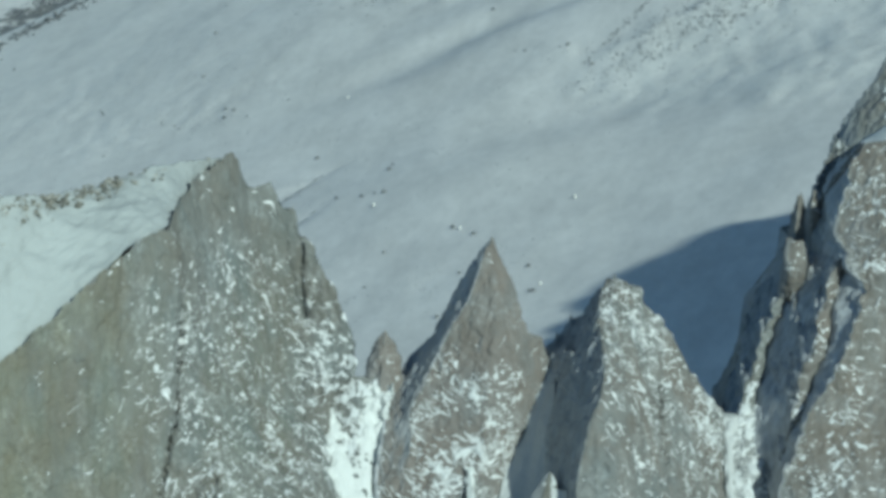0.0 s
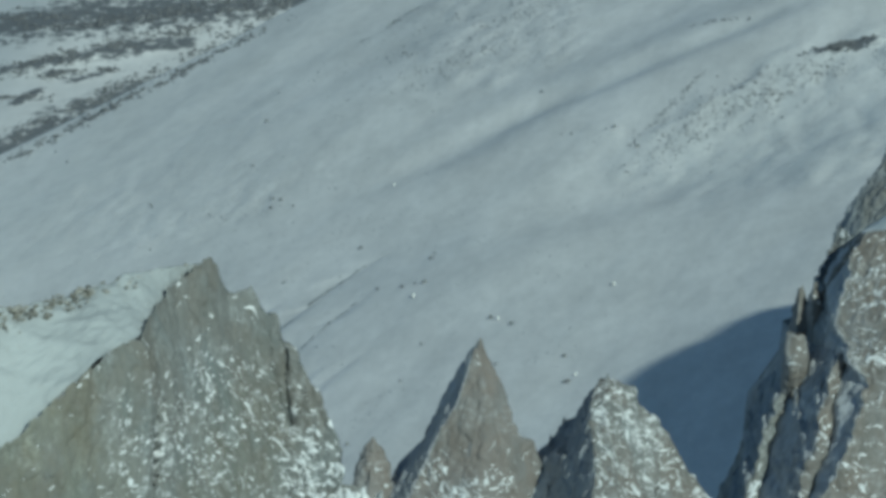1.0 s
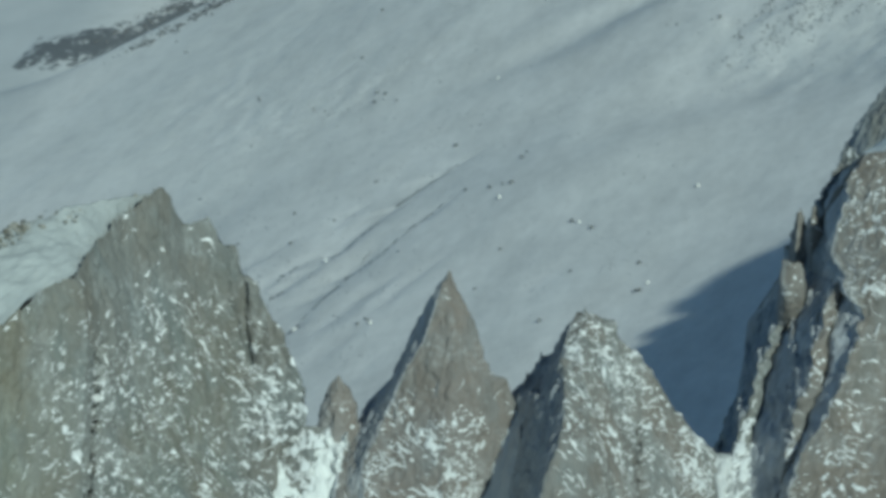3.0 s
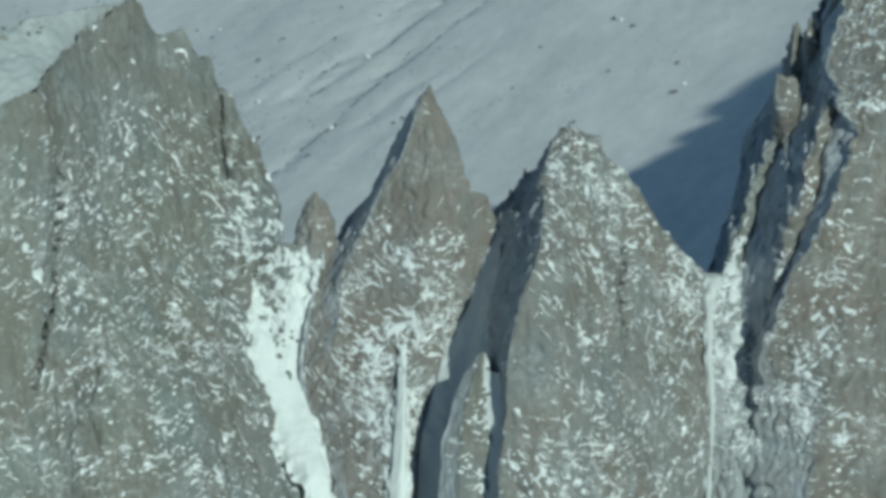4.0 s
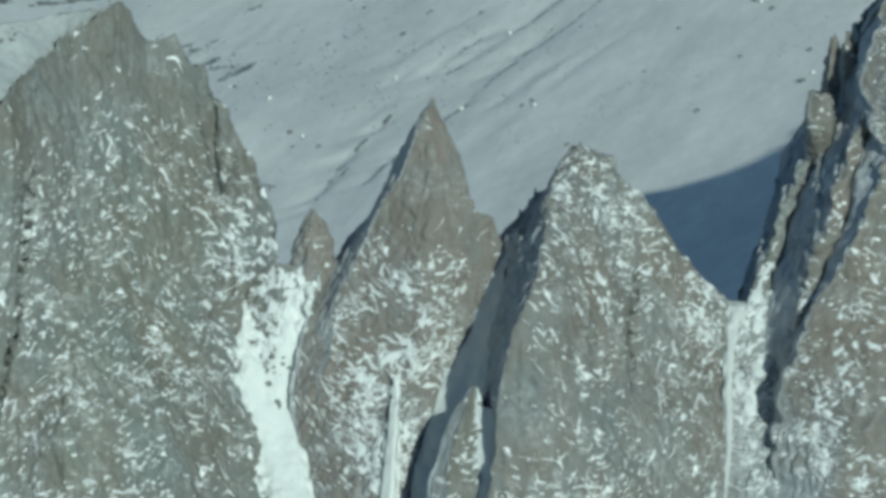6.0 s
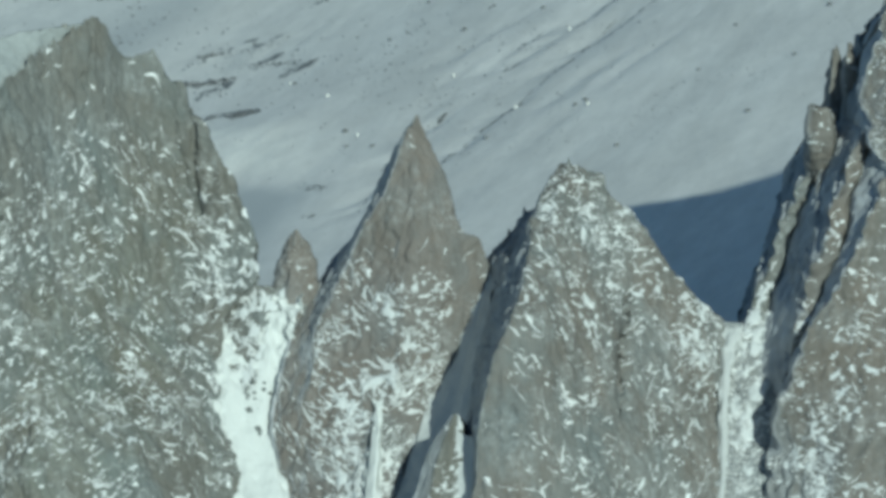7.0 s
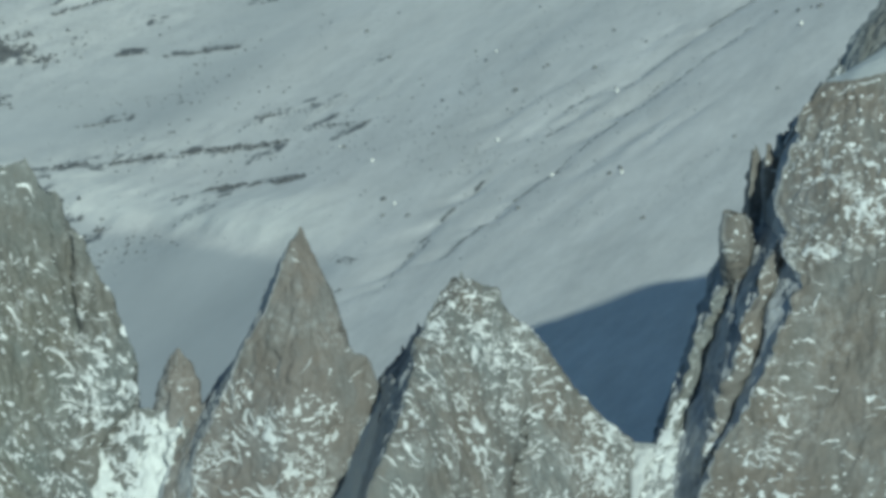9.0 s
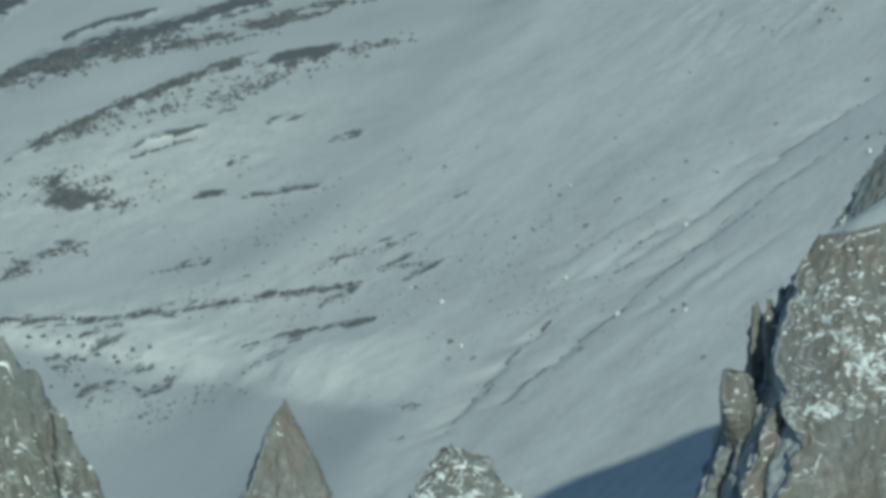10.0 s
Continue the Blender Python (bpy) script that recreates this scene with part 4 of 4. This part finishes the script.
crag(wall, [
    [(60.7, 30.5, 7.6), (60.3, 29.8, 4), (60.0, 30.5, 0.6), (59.6, 37, -8)],
    [(62.4, 29.4, 8.3), (62.0, 28.6, 4), (61.6, 29.2, 0.8), (61.3, 36, -8)],
    [(64.1, 30.2, 8.0), (64.2, 29.4, 4), (64.0, 30.4, 0.6), (64.2, 37, -8)],
], 60, 0.28, TAN_GRANITE, name="tower", rough=0.6, teeth=0.9, seed=32, cover=0.06, dabs=40, rear=[[(64.0, 31.6, 8.0), (65, 44, -8)], [(60.8, 31.6, 7.6), (60, 44, -8)]])
CREST = [(97.0, 90, 42), (84.0, 82, 34.5), (78.2, 77, 28.2), (76.0, 75, 25.4), (74.6, 73, 23.4), (72.6, 72.5, 20.2), (70.2, 62, 17.2), (67.0, 46.5, 15), (65.3, 45.5, 11.2), (62.9, 46, 8.6), (61.8, 47, 1.8), (59.1, 50, -3.1), (57.0, 54, -8.2), (54.0, 59, -16.4), (51.2, 64, -23.6), (46.9, 71, -35.1), (42.1, 78, -48)]
crag(wall, [
    [(x + 8, y + 60, z - 90) for x, y, z in CREST],
    CREST,
    [(x + 2.5, y - 7, z - 1.5) for x, y, z in CREST],
    [(x + 6, y - 16, z - 5) for x, y, z in CREST],
    [(x + 9, y - 20, z - 60) for x, y, z in CREST],
], 240, 0.42, GRANITE, name="rear_ridge", closed=False, rough=0.8, flute=0.5, teeth=0.0, seed=37, zones=((97, 37, 9, 9, 3.0),), cover=0.07, shade_lift=0.5)
settle(wall)


# ---- rock and snow in the gaps ----
def snow_sheet(name, rails, rows, step, label, category, relief=0.5, seed=0, material=None, ragged=0.0):
    """A sheet of snow. ragged: how far its edges run out unevenly over the rock."""
    grid = soften(loft(rails, rows, step, False), 3, False)
    n = normals(grid, False).reshape(-1, 3)
    p = grid.reshape(-1, 3)
    d = relief * (fbm(p / 5.0, 3, seed) + 0.35 * fbm(p / 1.1, 3, seed + 3))
    if ragged:
        across = np.tile(np.abs(np.linspace(-1, 1, grid.shape[1])), grid.shape[0])
        top = np.repeat(np.linspace(0, 1, grid.shape[0]), grid.shape[1])
        worn = np.maximum(smooth(0.35, 1.0, across), 1 - smooth(0.0, 0.16, top))
        d = d - ragged * worn * (0.6 + 1.1 * fbm(p / 1.6, 3, seed + 9))
    grid = (p + n * d[:, None]).reshape(grid.shape)
    ob = part(name, grid.reshape(-1, 3), quads(*grid.shape[:2], False), material or GULLY_SNOW)
    return tagged(ob, label, category)


gap_rock = thing("rock_step", (-18, -5, -85), "broken grey rock step choked with snow below the gap", "rock step", "granite peaks")
crag(gap_rock, [
    [(-28, 1, -12.5), (-28, -6, -20), (-25, -20, -36), (-22, -52, -85)],
    [(-20, 0, -11), (-21.5, -7, -20), (-18, -20, -36), (-14, -50, -85)],
    [(-12.5, 3, -12), (-14, -3, -22), (-13, -16, -38), (-8, -46, -85)],
], 150, 0.30, GRANITE, rough=0.6, teeth=0.6, seed=47, zones=((-20, -13, 8, 8, 0.2),), cover=0.10, dabs=700)
settle(gap_rock)
snow_sheet("snow_gully", [
    [(-26.6, -4.2, -13.6), (-28.0, -10.5, -19.6), (-27.4, -17, -27), (-23.0, -25, -35.2), (-15.6, -33, -41.5), (-10, -43, -60)],
    [(-21.7, -8.2, -21.0), (-21.8, -9.4, -22.2), (-21.6, -14.0, -27.8), (-18.4, -22.0, -35.2), (-13, -31.6, -42), (-8, -41.4, -60)],
    [(-18.6, -0.6, -11.6), (-17.6, -6.6, -20.6), (-17.4, -12, -28.3), (-15.0, -20.4, -34.6), (-11.4, -31, -42.4), (-6, -40, -60)],
    [(-14.2, -2.0, -11.4), (-15.6, -7.4, -19.2), (-16.4, -12.0, -27.4), (-14.4, -19.8, -34.2), (-11.0, -30.6, -42.2), (-5.6, -39.8, -60)],
], 150, 0.3, "smooth white snow gully running down between two peaks", "snow gully", 0.4, 51, ragged=2.1)
snow_sheet("snow_gully", [
    [(-0.9, -17.0, -23.8), (-1.5, -23.2, -30), (-2.2, -30.2, -38.5), (-3.4, -43.2, -60)],
    [(0.2, -18.4, -23.8), (0.8, -24.9, -30), (0.8, -32.4, -38.5), (-0.6, -45, -60)],
    [(0.8, -17.3, -23.6), (2.0, -24.1, -30), (2.4, -31.6, -38.5), (2.8, -44.2, -60)],
], 90, 0.2, "narrow white snow runnel on the spire's lower face", "snow gully", 0.35, 55, ragged=1.9)

# this sheet follows the shadow's edge, so its paleness lifts the shade
snow_sheet("snow_gully", [
    [(13.9, 1.2, -8.6), (12.0, -2.8, -14), (9.8, -6.8, -20.2), (6.0, -14.4, -27.8), (3.2, -26.6, -37.8), (2, -40, -60)],
    [(15.0, 0.0, -9.2), (13.8, -4.9, -14.4), (12.2, -9.4, -20.6), (10.0, -16.3, -28.4), (8.4, -26.8, -38.4), (7, -41, -60)],
    [(16.2, -3.0, -9.0), (15.4, -9.0, -14), (14.6, -14, -20), (14.2, -20, -28), (14.4, -28, -38), (15, -42, -60)],
], 120, 0.3, "snow couloir between two spires, widened to lighten the shadow there", "snow gully", 0.35, 57, SADDLE_SNOW, ragged=0.7)
# added pale strip that brightens the dark groove beside the lower rib
snow_sheet("snow_gully", [
    [(14.8, -33.6, -23.4), (14.8, -35.4, -27), (14.9, -38.6, -31.4), (14.6, -47, -45), (13.6, -60, -75)],
    [(16.2, -34.2, -24.0), (16.4, -36.2, -27.6), (16.6, -39.2, -32), (16.4, -47.6, -46), (15.6, -60, -76)],
    [(17.6, -35.0, -24.0), (18.0, -37.2, -27.4), (18.2, -40.2, -31.6), (17.8, -48.4, -46), (17, -60, -76)],
], 90, 0.25, "pale ribbon added to lighten the shaded groove between spire and rib", "snow gully", 0.2, 58, SADDLE_SNOW, ragged=0.4)

saddle_rock = thing("rock_step", (52, 5, -85), "rubbly snow-plastered rock below the saddle", "rock step", "granite peaks")
crag(saddle_rock, [
    [(46.5, 17.5, -22.4), (46.4, 11, -30), (47.2, -2, -40), (48, -24, -85)],
    [(51, 17.8, -22.8), (51, 9.8, -31), (52, -4.2, -42), (52, -26, -85)],
    [(58, 22, -21), (58, 10, -30), (57.5, -5, -42), (57, -28, -85)],
], 160, 0.30, GRANITE, rough=0.7, teeth=0.6, seed=59, zones=((54, -28, 5, 14, 0.25),), cover=0.08, dabs=900, rime=0.35)
settle(saddle_rock)
snow_sheet("snow_gully", [
    [(47.9, 15.3, -22.6), (48.1, 9.2, -27.8), (48.3, 3.6, -34), (48.9, -3.4, -40.3), (48.3, -16.6, -52), (48.5, -26.6, -70)],
    [(50.2, 14.8, -22.6), (49.6, 8.8, -28), (49.5, 3.2, -34.2), (50.1, -4.0, -40.6), (49.5, -17.4, -52), (50, -27.6, -70)],
    [(51.4, 15.9, -22.8), (50.2, 9.9, -28), (49.9, 3.9, -34.2), (50.6, -3.1, -40.6), (50.0, -16.8, -52), (50.8, -27, -70)],
], 120, 0.25, "steep white snow gully below the saddle", "snow gully", 0.25, 61, SADDLE_SNOW, ragged=0.9)

FIELD_CREST = [(-140, -100, 40), (-100, -80, 38), (-82, -57, 35.4), (-72, -41, 32.6), (-67.5, -34, 32.8), (-59, -24, 33.2), (-53, -11, 32.4), (-45.5, 5, 30.0)]
FIELD_MID = [(-140, -101, 8), (-108, -88, 16), (-83, -66, 23.5), (-74, -54, 25.6), (-66, -46, 28.2), (-59.5, -38, 29.6), (-53.6, -24, 28.8), (-50.6, -8, 27.5), (-45.5, 3, 24)]
snow_sheet("snowfield", [
    [(-140, -105, -20), (-112, -94, -6), (-81, -70, 9), (-73, -63, 13.8), (-65, -56, 21), (-59.5, -49, 24.7), (-53.5, -38, 26.0), (-51, -16, 26.0), (-45.5, 3, 22)],
    FIELD_MID,
    FIELD_CREST,
    [(-140, -50, 20), (-100, -40, 10), (-80, -20, 5), (-70, -10, 0), (-60, 0, 0), (-55, 6, 0), (-50, 10, 0), (-45, 12, 5)],
    [(-140, 0, -140), (-100, 20, -140), (-80, 30, -140), (-70, 35, -140), (-60, 40, -140), (-50, 44, -140)],
], 190, 0.5, "bright sunlit snowfield behind the buttress crest", "snowfield", 1.0, 67, OLD_SNOW)
snow_sheet("snowfield", [
    [(75.5, 35.6, 24.6), (80, 34.5, 26.6), (88, 37, 27.2), (100, 40, 33)],
    [(75.5, 44, 24.4), (81, 44, 26.6), (88, 46, 28), (100, 50, 34)],
    [(76, 53, 22.6), (80, 54, 25.0), (86, 56, 28.6), (100, 62, 34)],
], 50, 0.4, "snow cap lying on top of the rock wall", "snowfield", 0.25, 71)


# ---- stones on the slope and the valley floor ----
def stone_shape(seed, flat=0.7, fine=1):
    bm = bmesh.new()
    bmesh.ops.create_icosphere(bm, subdivisions=fine, radius=0.5)
    v = np.array([q.co[:] for q in bm.verts])
    level, gap = blocks(v * 1.7 + seed, seed)
    v = v * (1 + 0.30 * level + 0.2 * fbm(v * 2.5 + seed, 2, seed))[:, None] * (1.0, 0.8, flat)
    f = [[q.index for q in face.verts] for face in bm.faces]
    bm.free()
    return v, f


def stones(name, spots, label, seed, category="debris", levels=None, material=None):
    """Many stones as one body of scree. Spots: x, y, size."""
    rng = np.random.default_rng(seed)
    shapes = [stone_shape(seed + k, 0.65, 1 if k < 2 else 0) for k in range(4)]
    xs, ys = np.array([s[0] for s in spots]), np.array([s[1] for s in spots])
    zs = height(xs, ys) if levels is None else levels
    verts, faces, base = [], [], 0
    for k, (x, y, size) in enumerate(spots):
        v, f = shapes[int(rng.integers(0, 2)) if size > 1.8 else int(rng.integers(2, 4))]
        a = rng.uniform(0, 6.28)
        c, s = math.cos(a), math.sin(a)
        w = v * size * rng.uniform(0.8, 1.25, 3)
        w = np.stack([w[:, 0] * c - w[:, 1] * s + x, w[:, 0] * s + w[:, 1] * c + y, w[:, 2] + zs[k] + 0.12 * size], 1)
        verts.append(w)
        faces += [[i + base for i in q] for q in f]
        base += len(v)
    me = bpy.data.meshes.new(name)
    me.from_pydata(np.concatenate(verts).tolist(), [], faces)
    me.materials.append(material or STONE)
    ob = new(name, me)
    return tagged(ob, label, category, kind="stuff")


def band(path, wide, count, small, large, seed, clump=7.0):
    """Spots strewn along a line, thicker in the middle and in clumps."""
    rng = np.random.default_rng(seed)
    line = along([(x, y, 0) for x, y in path], 200)
    spots = []
    while len(spots) < count:
        k = rng.integers(0, 200)
        q = line[k, :2] + rng.normal(0, wide * 0.5, 2)
        near = np.array([[q[0] / clump, q[1] / (1.6 * clump), seed]])
        if value_noise(near, seed)[0] + 0.6 * value_noise(near * 2.7, seed + 1)[0] + rng.uniform(-0.35, 0.45) < 0:
            continue
        spots.append((q[0], q[1], small * 0.75 + (large - 0.75 * small) * rng.random() ** 3.0))
    return spots


BANDS = [
    ([(-422, 1099), (-402, 1135), (-358, 1164), (-327, 1209)], 13, 3000, 0.72, 2.2),
    ([(-376, 996), (-367, 1030), (-355, 1078), (-340, 1118)], 7, 1040, 0.6, 1.9),
    ([(-352, 1073), (-330, 1102), (-298, 1114), (-285, 1132)], 11, 480, 0.48, 1.9),
    ([(-331, 1042), (-322, 1073)], 9, 180, 0.48, 1.9),
    ([(-369, 930), (-349, 928), (-317, 900)], 11, 400, 0.48, 1.6),
    ([(-333, 966), (-326, 980), (-318, 990)], 2, 180, 0.48, 1.4),
    ([(-341, 850), (-315, 848)], 6, 160, 0.42, 1.5),
]
BANDS += [
    ([(-335, 830), (-321, 821)], 5, 120, 0.42, 1.5),
    ([(-312, 764), (-280, 755), (-257, 764), (-230, 766), (-201, 747)], 3.6, 840, 0.42, 1.6),
    ([(-214, 692), (-206, 702), (-177, 679)], 3.6, 340, 0.42, 1.5),
    ([(-281, 815), (-266, 823)], 1.8, 80, 0.36, 0.99),
    ([(-278, 903), (-255, 907)], 2.2, 120, 0.36, 0.99),
    ([(-294, 909), (-287, 910)], 1.4, 44, 0.36, 1.1),
    ([(-220, 796), (-193, 782)], 2.2, 100, 0.36, 0.99),
    ([(-197, 763), (-170, 733)], 2.2, 120, 0.36, 0.99),
]
BANDS += [
    ([(-142, 567), (-130, 551)], 1.6, 68, 0.3, 0.74),
    ([(-133, 530), (-128, 526)], 1.2, 28, 0.3, 0.74),
    ([(-260, 665), (-225, 650), (-200, 640)], 16, 180, 0.3, 1.4),
    ([(-233, 1301), (-215, 1363), (-191, 1442), (-173, 1520), (-150, 1600), (-119, 1766)], 11, 900, 0.84, 2.6),
    ([(-257, 1517), (-228, 1559), (-197, 1601), (-159, 1658)], 14, 700, 0.96, 2.7),
    ([(-262, 1713), (-219, 1668), (-181, 1699), (-127, 1747)], 24, 900, 1.1, 3.1),
]
BANDS += [
    ([(-224, 1520), (-192, 1536)], 9, 320, 0.84, 2.2),
    ([(-252, 1470), (-220, 1455)], 9, 360, 0.84, 2.2),
    ([(37, 753), (46, 773), (62, 803)], 2, 180, 0.3, 0.99),
    ([(92, 779), (103, 770), (118, 760)], 4, 380, 0.45, 1.8),
    ([(56, 889), (78, 858)], 2.6, 80, 0.3, 0.93),
    ([(-207, 1182), (-177, 1214), (-145, 1243), (-108, 1284)], 9, 900, 0.7, 2.0),
    ([(-290, 735), (-262, 705), (-243, 678)], 14, 170, 0.7, 2.3),
]
BANDS += [
    ([(-355, 950), (-335, 925), (-318, 912)], 15, 320, 0.6, 2.2),
    ([(-365, 1000), (-345, 1040), (-325, 1068), (-310, 1095)], 13, 380, 0.6, 2.2),
    ([(-62, 1145), (-33, 1199)], 3, 120, 0.36, 1.1),
    ([(-84, 860), (-100, 885)], 10, 52, 0.24, 0.62),
]
for k, (path, wide, count, small, large) in enumerate(BANDS):
    stones("moraine_debris", band(path, wide, count, small, large, 100 + k), "dark grey moraine stones strewn in a band on snow", 200 + k, "stones")
for k, (path, wide, count, large) in enumerate([
    ([(50, 740), (80, 755), (110, 730)], 30, 1500, 0.9), ([(-50, 1110), (0, 1050), (-30, 985)], 40, 900, 0.9),
    ([(-120, 900), (-60, 760), (-20, 620)], 80, 450, 0.6), ([(-150, 760), (-120, 640), (-90, 560)], 50, 600, 0.8),
    ([(-300, 930), (-240, 840), (-200, 720)], 50, 600, 1.0), ([(-60, 520), (-10, 500), (30, 520)], 30, 160, 0.5)]):
    stones("scree", band(path, wide, count, 0.35, large, 300 + k, 12.0), "small scattered stones poking through thin snow", 400 + k, "scree")

rng = np.random.default_rng(31)
for k in range(16):
    z = rng.uniform(-30, -22.5)
    across = rng.uniform(0.15, 0.85)
    x = -21.6 + across * 4.0
    y = (-8.6 + (z + 21.2) * 0.82) * (1 - across) + (-6.6 + (z + 20.6) * 0.70) * across - 0.15
    ov, of = stone_shape(700 + k, 0.8, 2)
    size = 0.5 + 0.9 * rng.random() ** 2
    part("outcrop", ov * size + (x, y, z), of, GRANITE, gap_rock, "small grey rock showing through the snow", shade=False)
settle(gap_rock)

BOULDERS = [
    (-100, 874),
    (-84, 865),
    (-84, 878),
    (-76, 855),
    (-95, 949),
    (-132, 955),
    (-49, 745),
    (1, 553),
    (16, 465),
    (8, 885),
    (18, 794),
    (-24, 688),
    (32, 780),
    (39, 748),
    (78, 858),
    (-73, 733),
    (-115, 714),
    (-102, 882),
    (-33, 652),
    (17, 464),
    (-82, 571),
    (-60, 543),
    (-25, 569),
    (-86, 541),
    (-119, 695),
    (-142, 762),
    (-114, 715),
    (-61, 546),
    (-30, 534),
    (-5, 569),
    (-43, 481),
    (-146, 722),
    (-98, 730),
    (-141, 723),
    (-117, 674),
    (-171, 706),
]
BOULDERS += [
    (-63, 543),
    (-95, 687),
    (-126, 872),
    (-107, 894),
    (-81, 872),
    (-206, 880),
    (-186, 826),
    (-133, 593),
]
BOULDERS += [
    (-131, 949), (-62, 860), (-25, 681), (16, 494), (-177, 1125), (-185, 1162), (-41, 1051), (-29, 649), (-26, 645), (-41, 665), (-9, 468),
    (-83, 699), (-137, 815), (-137, 611), (-124, 583), (-94, 1027), (-150, 784), (-3, 512),
]
PALE_BOULDERS = [(-41, 830), (-3, 565), (-29, 632), (-59, 538), (-81, 646), (-141, 771), (-153, 665), (-173, 709), (-112, 638), (-83, 569), (-132, 602), (30, 558), (19, 469)]
boulder_meshes = []
for k in range(5):
    bv, bf = stone_shape(500 + k, 0.8, 2)
    boulder_meshes.append(mesh_of("boulder", bv, bf, STONE, False))
for k, (x, y) in enumerate(BOULDERS):
    ob = new("boulder", boulder_meshes[k % 5])
    size = 0.8 + 0.65 * ((k * 7919) % 17) / 17
    ob.location = (x, y, on_ground(x, y) + 0.22 * size)
    ob.rotation_euler = (0, 0, k * 1.7)
    ob.scale = (size * 1.2, size, size)
    tagged(ob, "single dark boulder lying half sunk in the snow", "boulder", "boulders on the snow slope")

pale_mesh = mesh_of("boulder", *stone_shape(511, 0.9, 2), PALE_STONE, False)
for k, (x, y) in enumerate(PALE_BOULDERS):
    ob = new("boulder", pale_mesh)
    size = 1.0 + 0.5 * ((k * 31) % 7) / 7
    ob.location = (x, y, on_ground(x, y) + 0.3 * size)
    ob.rotation_euler = (0, 0, k * 2.1)
    ob.scale = (size, size, 1.1 * size)
    tagged(ob, "single pale rime-coated boulder standing in the snow", "boulder", "boulders on the snow slope")

# dark gravel added along the gullies of the slope, in place of their shade
for k, (x0, y0, x1, y1, wide, deep_by) in enumerate(GROOVES[:11]):
    run = math.hypot(x1 - x0, y1 - y0)
    stones("scree", band([(x0, y0), (x1, y1)], 0.8, int(run * (10 if deep_by > 0.75 else 4)), 0.2, 0.7, 600 + k, 5.0), "dark gravel added for the shade of a shallow gully in the snow slope", 650 + k, "scree")
# rubble along the crest of the snowfield
rng = np.random.default_rng(9)
crest_line, mid_line = along(FIELD_CREST, 400), along(FIELD_MID, 400)
strewn = []
while len(strewn) < 760:
    k = int(np.clip(rng.normal(235, 42), 60, 380))
    down = abs(rng.normal(0.14, 0.16))
    q = crest_line[k] * (1 - down) + mid_line[k] * down + rng.normal(0, 0.5, 3) * (1, 1, 0.1)
    strewn.append((*q, 0.3 + 1.0 * rng.random() ** 2.8))
stones("scree", [(x, y, s) for x, y, z, s in strewn], "brown rubble strewn along the crest of the snowfield", 77, "scree", [z - 0.1 for x, y, z, s in strewn], RUBBLE_STONE)
